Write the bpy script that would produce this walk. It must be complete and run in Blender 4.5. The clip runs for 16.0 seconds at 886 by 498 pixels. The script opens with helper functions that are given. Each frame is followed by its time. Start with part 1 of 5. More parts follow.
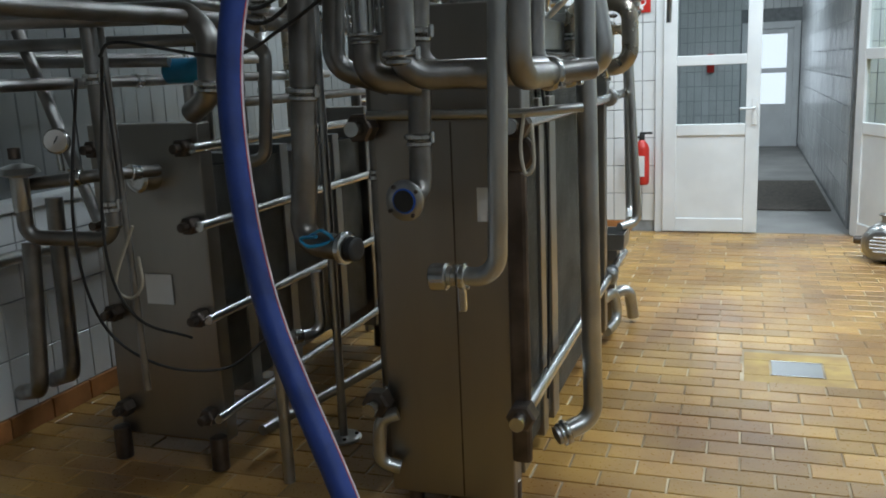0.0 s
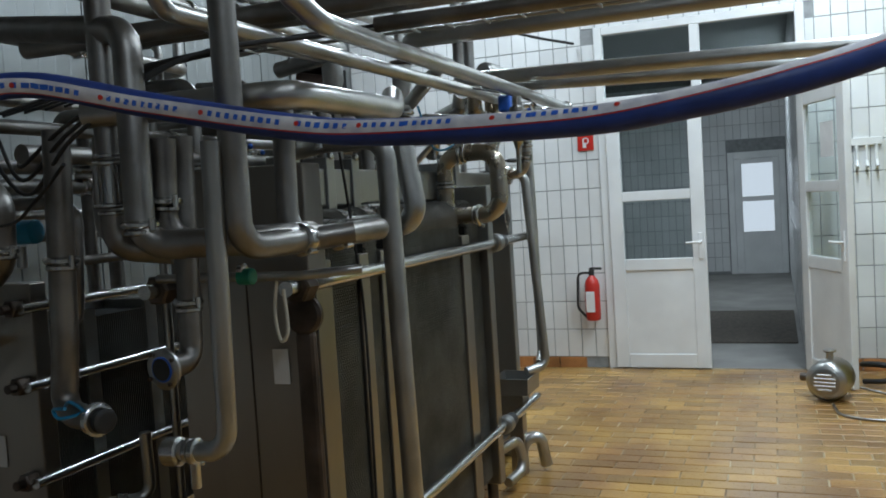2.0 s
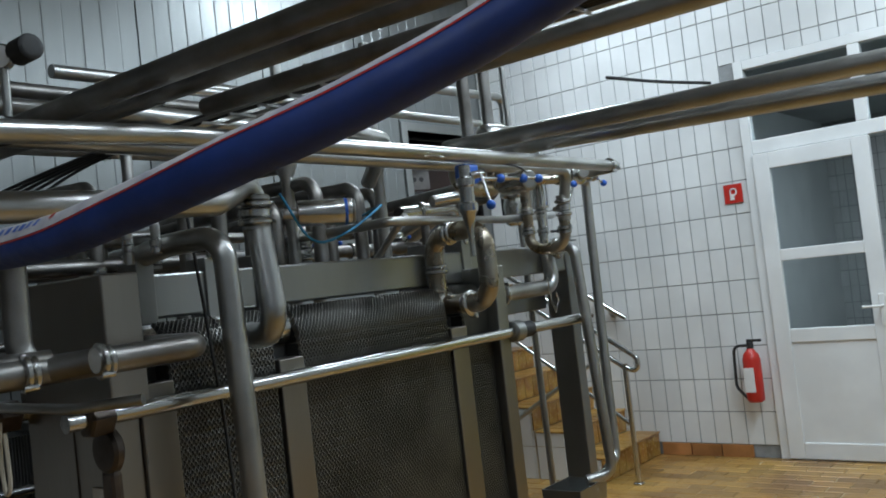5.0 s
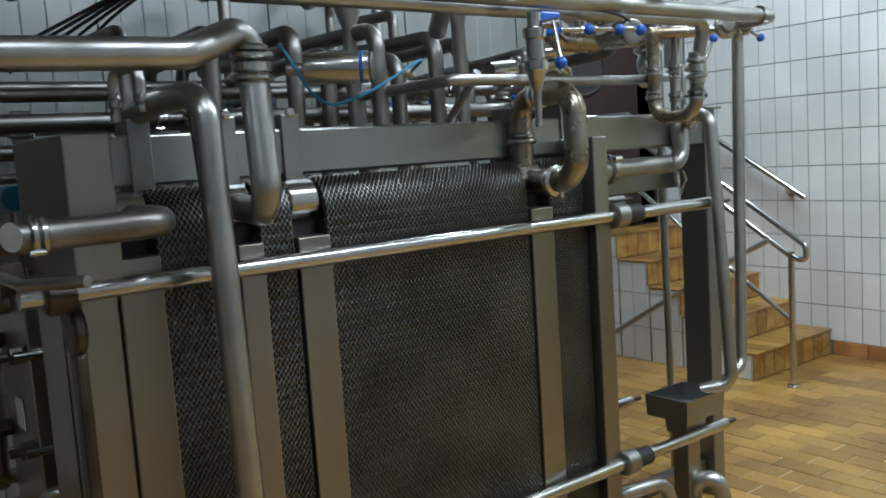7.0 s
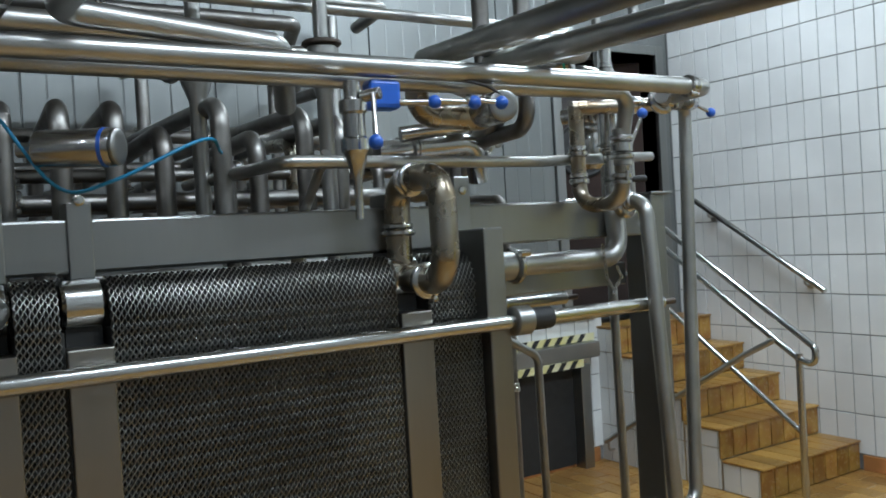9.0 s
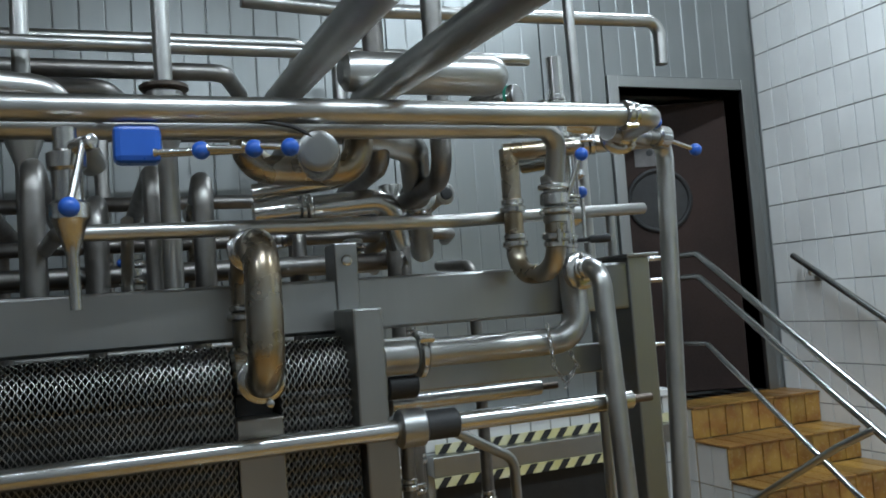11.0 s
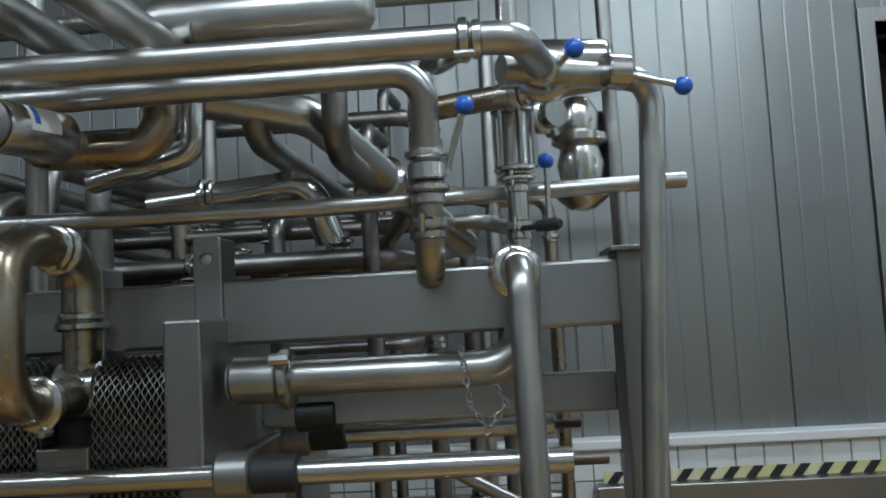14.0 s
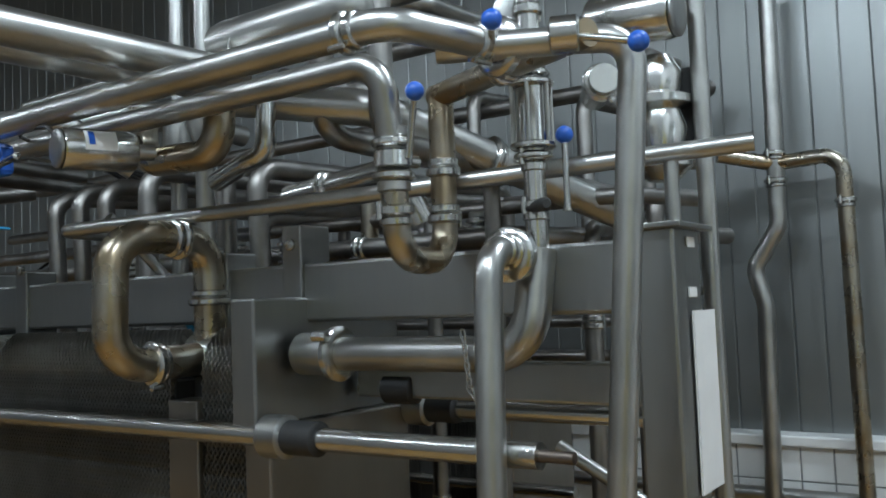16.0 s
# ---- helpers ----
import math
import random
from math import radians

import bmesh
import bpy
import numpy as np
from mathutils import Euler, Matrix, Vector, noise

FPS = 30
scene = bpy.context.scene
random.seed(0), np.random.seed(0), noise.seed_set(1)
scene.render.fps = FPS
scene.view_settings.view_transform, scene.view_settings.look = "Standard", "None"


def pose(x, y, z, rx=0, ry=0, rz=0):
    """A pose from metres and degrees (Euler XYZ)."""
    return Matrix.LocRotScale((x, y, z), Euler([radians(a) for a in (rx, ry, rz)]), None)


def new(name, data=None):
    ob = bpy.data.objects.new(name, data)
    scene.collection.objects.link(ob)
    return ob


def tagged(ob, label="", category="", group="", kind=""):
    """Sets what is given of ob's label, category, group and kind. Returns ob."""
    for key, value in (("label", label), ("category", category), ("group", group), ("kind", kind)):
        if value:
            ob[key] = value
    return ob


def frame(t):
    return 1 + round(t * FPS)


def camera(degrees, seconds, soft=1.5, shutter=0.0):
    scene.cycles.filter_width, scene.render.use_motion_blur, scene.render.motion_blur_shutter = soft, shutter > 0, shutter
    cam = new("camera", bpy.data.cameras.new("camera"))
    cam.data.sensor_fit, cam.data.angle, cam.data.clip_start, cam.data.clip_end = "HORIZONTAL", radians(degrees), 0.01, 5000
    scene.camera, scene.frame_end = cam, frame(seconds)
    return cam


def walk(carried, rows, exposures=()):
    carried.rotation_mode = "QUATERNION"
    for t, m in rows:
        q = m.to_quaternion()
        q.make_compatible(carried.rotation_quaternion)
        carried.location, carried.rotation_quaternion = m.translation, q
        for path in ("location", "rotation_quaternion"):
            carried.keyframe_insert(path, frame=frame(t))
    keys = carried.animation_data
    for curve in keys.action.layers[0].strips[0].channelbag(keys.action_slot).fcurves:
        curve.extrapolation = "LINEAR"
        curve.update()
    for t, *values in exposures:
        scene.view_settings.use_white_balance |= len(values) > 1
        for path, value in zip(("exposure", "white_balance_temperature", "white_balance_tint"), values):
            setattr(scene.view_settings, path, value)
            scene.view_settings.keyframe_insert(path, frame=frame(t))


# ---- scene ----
cam = camera(54.1, 16.0, soft=1.8)
METRES, EYE, TURN = 6.8, 1.51, 19.3
ROWS = [
    (0.0, 0.0, 0.0, 0.0, -0.49, -11.63, 2.37),
    (0.5, 0.0287, -0.0054, 0.0033, -0.18, -9.38, 3.03),
    (1.0, 0.0585, -0.0088, 0.0058, 0.86, -7.46, 2.91),
    (1.5, 0.081, -0.001, 0.0063, -1.29, -5.97, 3.6),
    (2.0, 0.1106, 0.0108, 0.0088, 1.61, -3.19, 3.54),
    (2.5, 0.1397, 0.0228, 0.0092, 3.68, -1.25, 3.55),
    (3.0, 0.1809, 0.0343, 0.0105, 8.9, -0.58, 4.21),
    (3.5, 0.2079, 0.049, 0.0111, 11.24, 1.37, 4.21),
    (6.0, 0.3007, 0.172, 0.013, 27.72, -1.52, 6.24),
    (6.5, 0.3044, 0.1926, 0.014, 31.41, -5.64, 5.34),
    (7.0, 0.307, 0.218, 0.0149, 32.99, -6.35, 3.74),
    (7.5, 0.3141, 0.2352, 0.0126, 34.01, -6.57, 2.81),
    (8.0, 0.3274, 0.2681, 0.013, 36.56, -5.33, 2.96),
    (8.5, 0.3409, 0.2974, 0.015, 38.65, -3.38, 2.16),
    (9.0, 0.3455, 0.3299, 0.016, 37.93, -0.95, 3.35),
    (9.5, 0.3497, 0.364, 0.0178, 39.26, 1.05, 3.72),
    (12.0, 0.3725, 0.5272, 0.0181, 55.06, 3.08, 4.05),
    (12.5, 0.3691, 0.5528, 0.0175, 57.94, 2.78, 4.24),
    (13.0, 0.3725, 0.5898, 0.0169, 64.15, 2.7, 4.49),
    (13.5, 0.3734, 0.6186, 0.0161, 68.77, 3.46, 3.14),
    (14.0, 0.3762, 0.6511, 0.0144, 74.1, 4.54, 3.22),
    (14.5, 0.3758, 0.682, 0.0136, 80.22, 3.48, 2.63),
    (15.0, 0.3825, 0.7223, 0.0126, 91.18, 2.67, 2.97),
    (15.5, 0.3889, 0.7534, 0.0153, 100.27, 2.31, 2.21),
    (16.0, 0.3776, 0.7814, 0.0139, 105.03, 3.62, 2.19),
]
walk(cam, [(t, pose(0, 0, EYE, 0, 0, TURN) @ pose(METRES * x, METRES * y, METRES * z, 90 + pitch, roll, yaw))
           for t, x, y, z, yaw, pitch, roll in ROWS],
     [(0.0, 0.40), (1.0, 0.12), (2.5, -0.25), (3.5, -0.32), (6.0, -0.25), (7.0, 0.08), (8.0, 0.08), (9.5, -0.12), (12.0, -0.36), (14.0, -0.45), (16.0, -0.12)])

# ---- light ----
world = bpy.data.worlds.new("world")
scene.world = world
world.use_nodes = True
wn = world.node_tree.nodes
sky = wn.new("ShaderNodeTexSky")
sky.sky_type, sky.sun_disc, sky.sun_elevation, sky.sun_rotation = "NISHITA", False, radians(35), radians(200)
world.node_tree.links.new(sky.outputs[0], wn["Background"].inputs[0])
wn["Background"].inputs[1].default_value = 0.1
scene.view_settings.exposure = 0.0


def area_lamp(x, y, z, sx, sy, watts, col, rx=0, ry=0, rz=0):
    d = bpy.data.lights.new("area_light", "AREA")
    d.shape, d.size, d.size_y, d.energy, d.color = "RECTANGLE", sx, sy, watts, col
    ob = new("area_light", d)
    ob.matrix_world = pose(x, y, z, rx, ry, rz)
    return ob


CEIL = 4.4
COOL = (0.77, 0.92, 1.05)
# First two lamps inferred from pipe highlights; the last three are added fill.
LAMPS = [(1.3, 6.6), (1.5, 4.6), (1.8, 2.4), (1.8, -0.6), (-1.6, 6.6)]
for lx, ly in LAMPS:
    area_lamp(lx, ly, CEIL - 0.17, 0.18, 1.35, 88 if ly > 4 and lx > 0 else 66 if lx < 0 else 46 if ly < 0 else 32, COOL)
# Added fill lamp that brightens the corridor; it has no fixture.
area_lamp(0.4, 12.6, 3.2, 1.5, 1.2, 60, COOL)


# ---- materials ----
def mat(name, col, rough=0.5, metal=0.0, var=0.12, scale=6.0, bump=0.0, bscale=80.0, col2=None, stretch=(1, 1, 1), rvar=0.12, rand=0.0):
    m = bpy.data.materials.new(name)
    m.use_nodes = True
    nt = m.node_tree
    n, l = nt.nodes, nt.links
    b = n["Principled BSDF"]
    b.inputs["Metallic"].default_value = metal
    tc = n.new("ShaderNodeTexCoord")
    mp = n.new("ShaderNodeMapping")
    mp.inputs["Scale"].default_value = stretch
    geo = n.new("ShaderNodeNewGeometry")
    l.new(geo.outputs["Position"], mp.inputs["Vector"])
    a = n.new("ShaderNodeTexNoise")
    a.inputs["Scale"].default_value, a.inputs["Detail"].default_value = scale, 5
    l.new(mp.outputs[0], a.inputs["Vector"])
    f = n.new("ShaderNodeTexNoise")
    f.inputs["Scale"].default_value, f.inputs["Detail"].default_value = bscale, 3
    l.new(mp.outputs[0], f.inputs["Vector"])
    c2 = col2 or tuple(c * (1 - 2.5 * var) for c in col)
    ramp = n.new("ShaderNodeValToRGB")
    ramp.color_ramp.elements[0].position, ramp.color_ramp.elements[1].position = 0.36, 0.66
    ramp.color_ramp.elements[0].color = (*c2, 1)
    ramp.color_ramp.elements[1].color = (*col, 1)
    l.new(a.outputs[0], ramp.inputs[0])
    hsv = n.new("ShaderNodeHueSaturation")
    l.new(ramp.outputs[0], hsv.inputs["Color"])
    if rand:
        oi = n.new("ShaderNodeObjectInfo")
        add = n.new("ShaderNodeMath")
        add.operation = "ADD"
        l.new(oi.outputs["Random"], add.inputs[0])
        l.new(geo.outputs["Random Per Island"], add.inputs[1])
        fr = n.new("ShaderNodeMath")
        fr.operation = "FRACT"
        l.new(add.outputs[0], fr.inputs[0])
        mr = n.new("ShaderNodeMapRange")
        mr.inputs["To Min"].default_value, mr.inputs["To Max"].default_value = 1 - rand, 1 + rand
        l.new(fr.outputs[0], mr.inputs["Value"])
        l.new(mr.outputs[0], hsv.inputs["Value"])
    l.new(hsv.outputs[0], b.inputs["Base Color"])
    rr = n.new("ShaderNodeMapRange")
    rr.inputs["To Min"].default_value, rr.inputs["To Max"].default_value = max(0.03, rough - rvar), min(1, rough + rvar)
    l.new(f.outputs[0], rr.inputs["Value"])
    l.new(rr.outputs[0], b.inputs["Roughness"])
    if bump:
        bp = n.new("ShaderNodeBump")
        bp.inputs["Strength"].default_value, bp.inputs["Distance"].default_value = bump, 0.003
        l.new(f.outputs[0], bp.inputs["Height"])
        l.new(bp.outputs[0], b.inputs["Normal"])
    return m


STEEL = mat("stainless_steel", (0.50, 0.50, 0.48), 0.33, 1.0, 0.09, 7, 0.02, 18, rvar=0.08)
SHINY = mat("polished_steel", (0.57, 0.57, 0.55), 0.22, 1.0, 0.05, 5, 0.0, 15, rvar=0.04)
TAN = mat("heat_tinted_steel", (0.42, 0.40, 0.35), 0.28, 1.0, 0.1, 7, 0.0, 15, col2=(0.34, 0.27, 0.18), rvar=0.05)
SHEET = mat("brushed_sheet_steel", (0.36, 0.365, 0.355), 0.36, 1.0, 0.07, 3, 0.03, 90, stretch=(1, 1, 0.15))
FRAME = mat("frame_steel", (0.36, 0.335, 0.30), 0.34, 1.0, 0.10, 2.5, 0.03, 120, stretch=(1, 1, 0.12))
PLATE = mat("exchanger_plate_edge", (0.36, 0.355, 0.33), 0.42, 1.0, 0.15, 4, 0.0, 60)
DULL = mat("dull_stained_steel", (0.33, 0.322, 0.308), 0.40, 1.0, 0.13, 6, 0.03, 30, col2=(0.19, 0.175, 0.16))
MORTAR = mat("yellow_floor_mortar", (0.50, 0.34, 0.10), 0.6, 0.0, 0.15, 7, 0.15, 90, col2=(0.36, 0.22, 0.07))
DARK = mat("black_rubber", (0.02, 0.02, 0.02), 0.6, 0.0, 0.1, 20)
GASKET = mat("dark_gasket", (0.03, 0.03, 0.028), 0.7, 0.0, 0.1, 20)
CASTING = mat("dark_bolt_steel", (0.16, 0.13, 0.11), 0.42, 0.9, 0.2, 8)
BLUE = mat("blue_plastic", (0.02, 0.11, 0.50), 0.32, 0.0, 0.05, 10)
HOSEB = mat("blue_hose_rubber", (0.018, 0.05, 0.24), 0.5, 0.0, 0.15, 12, 0.2, 60)
CYAN = mat("cyan_plastic", (0.01, 0.22, 0.42), 0.4, 0.0, 0.1, 10)
GREEN = mat("green_plastic", (0.01, 0.25, 0.16), 0.4)
WHITE = mat("white_paint", (0.78, 0.79, 0.78), 0.4, 0.0, 0.04, 3)
PAPER = mat("paper", (0.75, 0.75, 0.74), 0.8, 0.0, 0.03, 8)
HOSEW = mat("printed_hose_stripe", (0.66, 0.64, 0.64), 0.5, 0.0, 0.1, 22, col2=(0.44, 0.43, 0.48))
RED = mat("red_enamel", (0.55, 0.03, 0.02), 0.35, 0.0, 0.06, 8)
YELLOW = mat("yellow_tape", (0.62, 0.52, 0.10), 0.5, 0.0, 0.1, 12)
TAPE = mat("faded_warning_tape", (0.72, 0.70, 0.52), 0.5, 0.0, 0.1, 5, col2=(0.62, 0.56, 0.22))
SIGNG = mat("greyed_sign_paper", (0.15, 0.14, 0.135), 0.7, 0.0, 0.1, 14)
TILEW = mat("white_glazed_tile", (0.76, 0.77, 0.76), 0.22, 0.0, 0.05, 2.0, 0.0, 30, rand=0.05)
GROUT = mat("grey_grout", (0.30, 0.31, 0.31), 0.9, 0.0, 0.1, 14)
TILEF = mat("ochre_clay_tile", (0.43, 0.25, 0.062), 0.32, 0.0, 0.18, 1.6, 0.08, 70, col2=(0.25, 0.125, 0.036), rand=0.26, rvar=0.16)
FGROUT = mat("floor_grout", (0.60, 0.50, 0.34), 0.85, 0.0, 0.2, 2.2, col2=(0.16, 0.10, 0.05))
RISER = mat("ochre_glazed_riser_tile", (0.40, 0.24, 0.06), 0.25, 0.0, 0.15, 9, 0.0, 40, col2=(0.26, 0.12, 0.03), rand=0.25)
STEPT = mat("brown_step_tile", (0.46, 0.20, 0.07), 0.35, 0.0, 0.15, 6, 0.06, 70, rand=0.25)
WALLM = mat("grey_wall_panel", (0.30, 0.315, 0.312), 0.36, 0.75, 0.1, 1.5, 0.05, 40, stretch=(1, 1, 0.08))
# Unseen hall ceiling and side walls are kept grey to cut bounced light.
CEILM = mat("plain_grey_paint", (0.36, 0.37, 0.37), 0.8, 0.0, 0.06, 2)
CONC = mat("grey_concrete", (0.28, 0.27, 0.25), 0.6, 0.0, 0.12, 2, 0.2, 60)
MATT = mat("worn_doormat", (0.12, 0.10, 0.08), 0.95, 0.0, 0.2, 30, 0.5, 200)
BROWN = mat("dark_brown_door", (0.030, 0.015, 0.011), 0.85, 0.0, 0.15, 3)
ROPE = mat("natural_cord", (0.55, 0.50, 0.40), 0.9)
GLASSD = bpy.data.materials.new("window_glass")
GLASSD.use_nodes = True
gb = GLASSD.node_tree.nodes["Principled BSDF"]
gb.inputs["Transmission Weight"].default_value, gb.inputs["Roughness"].default_value = 1.0, 0.03
gb.inputs["Base Color"].default_value, gb.inputs["IOR"].default_value = (0.72, 0.78, 0.78, 1), 1.15
DAY = bpy.data.materials.new("daylight_backdrop")
DAY.use_nodes = True
de = DAY.node_tree.nodes.new("ShaderNodeEmission")
de.inputs[0].default_value, de.inputs[1].default_value = (0.80, 0.87, 1.0, 1), 1.1
DAY.node_tree.links.new(de.outputs[0], DAY.node_tree.nodes["Material Output"].inputs[0])
TUBE = bpy.data.materials.new("lamp_diffuser")
TUBE.use_nodes = True
te = TUBE.node_tree.nodes.new("ShaderNodeEmission")
te.inputs[0].default_value, te.inputs[1].default_value = (0.93, 0.97, 1.0, 1), 7.0
TUBE.node_tree.links.new(te.outputs[0], TUBE.node_tree.nodes["Material Output"].inputs[0])


# ---- mesh helpers ----
def finish(name, bm, material, smooth=False):
    me = bpy.data.meshes.new(name)
    bmesh.ops.recalc_face_normals(bm, faces=bm.faces)
    bm.to_mesh(me)
    bm.free()
    me.materials.append(material)
    if smooth:
        me.polygons.foreach_set("use_smooth", [True] * len(me.polygons))
        me.set_sharp_from_angle(angle=radians(38))
    return me


def thing(name, bm, material, label, category, smooth=False, group="", kind=""):
    return tagged(new(name, finish(name, bm, material, smooth)), label, category, group, kind)


def root(name, label, category, at=(0, 0, 0), group="", kind=""):
    ob = new(name)
    ob.location = at
    ob.empty_display_size = 0.1
    return tagged(ob, label, category, group, kind)


def part(name, bm, material, parent, label="", smooth=False):
    ob = new(name, finish(name, bm, material, smooth))
    ob.parent = parent
    off = parent.location.copy()
    q = parent.parent
    while q:
        off += q.location
        q = q.parent
    ob.location = -off
    if label:
        ob["label"] = label
    return ob


def box(x0, x1, y0, y1, z0, z1, bevel=0.0, bm=None):
    own = bm is None
    bm = bm or bmesh.new()
    vs = [bm.verts.new((x, y, z)) for x in (x0, x1) for y in (y0, y1) for z in (z0, z1)]
    fs = [bm.faces.new([vs[i] for i in f]) for f in ((0, 1, 3, 2), (4, 6, 7, 5), (0, 4, 5, 1), (2, 3, 7, 6), (0, 2, 6, 4), (1, 5, 7, 3))]
    if bevel:
        bmesh.ops.bevel(bm, geom=list({e for f in fs for e in f.edges}), offset=bevel, segments=2, affect="EDGES", profile=0.5)
    return bm


def rounded(pts, bend):
    """The polyline with its corners turned into arcs of that radius."""
    pts = [Vector(p) for p in pts]
    out = [pts[0]]
    for a, b, c in zip(pts, pts[1:], pts[2:]):
        u, v = (a - b), (c - b)
        lu, lv = u.length, v.length
        u, v = u / lu, v / lv
        ang = u.angle(v)
        if ang > 3.1:
            continue
        d = min(bend / math.tan(ang / 2), lu * 0.49, lv * 0.49)
        rr = d * math.tan(ang / 2)
        cen = b + (u + v).normalized() * (rr / math.sin(ang / 2))
        s, e = b + u * d - cen, b + v * d - cen
        steps = max(2, int((math.pi - ang) / 0.2))
        for i in range(steps + 1):
            out.append(cen + s.normalized().slerp(e.normalized(), i / steps) * rr)
    out.append(pts[-1])
    return out


def sweep(path, r, sides=16, bm=None, caps=True):
    """A round tube along the path; r is one radius or one per point."""
    bm = bm or bmesh.new()
    n = len(path)
    rs = r if isinstance(r, (list, tuple)) else [r] * n
    t0 = (path[1] - path[0]).normalized()
    up = Vector((0, 0, 1)) if abs(t0.z) < 0.9 else Vector((1, 0, 0))
    nrm = t0.cross(up).normalized()
    rings = []
    for i, p in enumerate(path):
        a = path[max(i - 1, 0)]
        b = path[min(i + 1, n - 1)]
        t = (b - a).normalized()
        nrm = (nrm - t * nrm.dot(t)).normalized()
        bi = t.cross(nrm)
        rings.append([bm.verts.new(p + (nrm * math.cos(k * math.tau / sides) + bi * math.sin(k * math.tau / sides)) * rs[i]) for k in range(sides)])
    for a, b in zip(rings, rings[1:]):
        for k in range(sides):
            bm.faces.new((a[k], a[(k + 1) % sides], b[(k + 1) % sides], b[k]))
    if caps:
        bm.faces.new(rings[0][::-1])
        bm.faces.new(rings[-1])
    return bm


def turned(axis_from, axis_to, profile, sides=20, bm=None):
    """A lathe body: profile holds (share of the way, radius)."""
    a, b = Vector(axis_from), Vector(axis_to)
    return sweep([a.lerp(b, s) for s, _ in profile], [q for _, q in profile], sides, bm)


def disc(c, d, r, length, sides=20, bm=None):
    d = Vector(d).normalized()
    c = Vector(c)
    e = min(0.15 * r, length * 0.3)
    return sweep([c - d * length / 2, c - d * (length / 2 - 0.001), c - d * (length / 2 - e), c + d * (length / 2 - e), c + d * (length / 2 - 0.001), c + d * length / 2],
                 [0.6 * r, r - e, r, r, r - e, 0.6 * r], sides, bm)


def clamp(c, d, r, parent, material=None, width=0.022):
    """A pipe union: ring with a screw lug."""
    c, d = Vector(c), Vector(d).normalized()
    bm = disc(c, d, r * 1.34, width)
    disc(c + d * (width * 0.9), d, r * 1.18, width * 0.9, bm=bm)
    side = d.cross(Vector((0.3, 0.9, 0.25))).normalized()
    disc(c + side * r * 1.4, d, r * 0.22, width * 1.5, 8, bm)
    return part("clamp", bm, material or SHINY, parent, "", True)


def pipe(label, pts, r, bend=None, clamps=(), material=None, name="pipe", group=""):
    """A steel pipe as one thing; clamps: (leg number, share of the leg)."""
    ob = thing(name, sweep(rounded(pts, bend or r * 2.4), r), material or STEEL, label, "pipe", True, group)
    for leg, s in clamps:
        a, b = Vector(pts[leg]), Vector(pts[leg + 1])
        clamp(a.lerp(b, s), b - a, r, ob)
    return ob


def cord(label, pts, r, material, name="cable", category="cable"):
    """A limp cable or cord through the points."""
    v = [Vector(p) for p in pts]
    v = [v[0] * 2 - v[1]] + v + [v[-1] * 2 - v[-2]]
    path = []
    for i in range(1, len(v) - 2):
        p0, p1, p2, p3 = v[i - 1:i + 3]
        for k in range(8):
            t = k / 8
            path.append(0.5 * (2 * p1 + (p2 - p0) * t + (2 * p0 - 5 * p1 + 4 * p2 - p3) * t * t + (3 * p1 - p0 - 3 * p2 + p3) * t ** 3))
    path.append(v[-2])
    return thing(name, sweep(path, r, 10), material, label, category, True)


# ---- structure ----
XL, XR, YF, YB = -3.1, 3.2, 7.95, -3.2
thing("floor_slab", box(XL - 0.3, XR + 0.3, YB - 0.3, YF + 0.05, -0.25, -0.005), FGROUT, "sanded ochre grout bed under the clay floor tiles", "floor", kind="structure").name = "floor"
thing("ceiling", box(XL - 0.3, XR + 0.3, YB - 0.3, YF + 0.3, CEIL, CEIL + 0.2), CEILM, "plain grey hall ceiling, out of view", "ceiling", kind="structure")
DX0, DX1, DTOP = -0.74, 0.95, 2.98
wn_ = box(XL - 0.3, DX0, YF + 0.008, YF + 0.28, 0, CEIL)
box(DX1, XR + 0.3, YF + 0.008, YF + 0.28, 0, CEIL, bm=wn_)
box(DX0, DX1, YF + 0.008, YF + 0.28, DTOP, CEIL, bm=wn_)
wall_north = thing("wall_north", wn_, GROUT, "white tiled hall wall with grey joints", "wall", kind="structure")
wall_east = thing("wall_east", box(XR, XR + 0.25, YB, YF, 0, CEIL), CEILM, "plain grey hall wall, out of view", "wall", kind="structure")
wall_south = thing("wall_south", box(XL, XR, YB - 0.25, YB, 0, CEIL), CEILM, "plain grey hall wall, out of view", "wall", kind="structure")
# grey panel wall with a doorway at its far end
WDY0, WDY1, WDZ0, WDZ1 = 6.86, 7.80, 0.925, 2.86
ww = box(XL - 0.28, XL - 0.012, YB, WDY0, 0, CEIL)
box(XL - 0.28, XL - 0.012, WDY1, YF, 0, CEIL, bm=ww)
box(XL - 0.28, XL - 0.012, WDY0, WDY1, WDZ1, CEIL, bm=ww)
box(XL - 0.28, XL - 0.012, WDY0, WDY1, 0, WDZ0, bm=ww)
wall_west = thing("wall_west", ww, WALLM, "grey ribbed metal panel wall above white tiles", "wall", kind="structure")


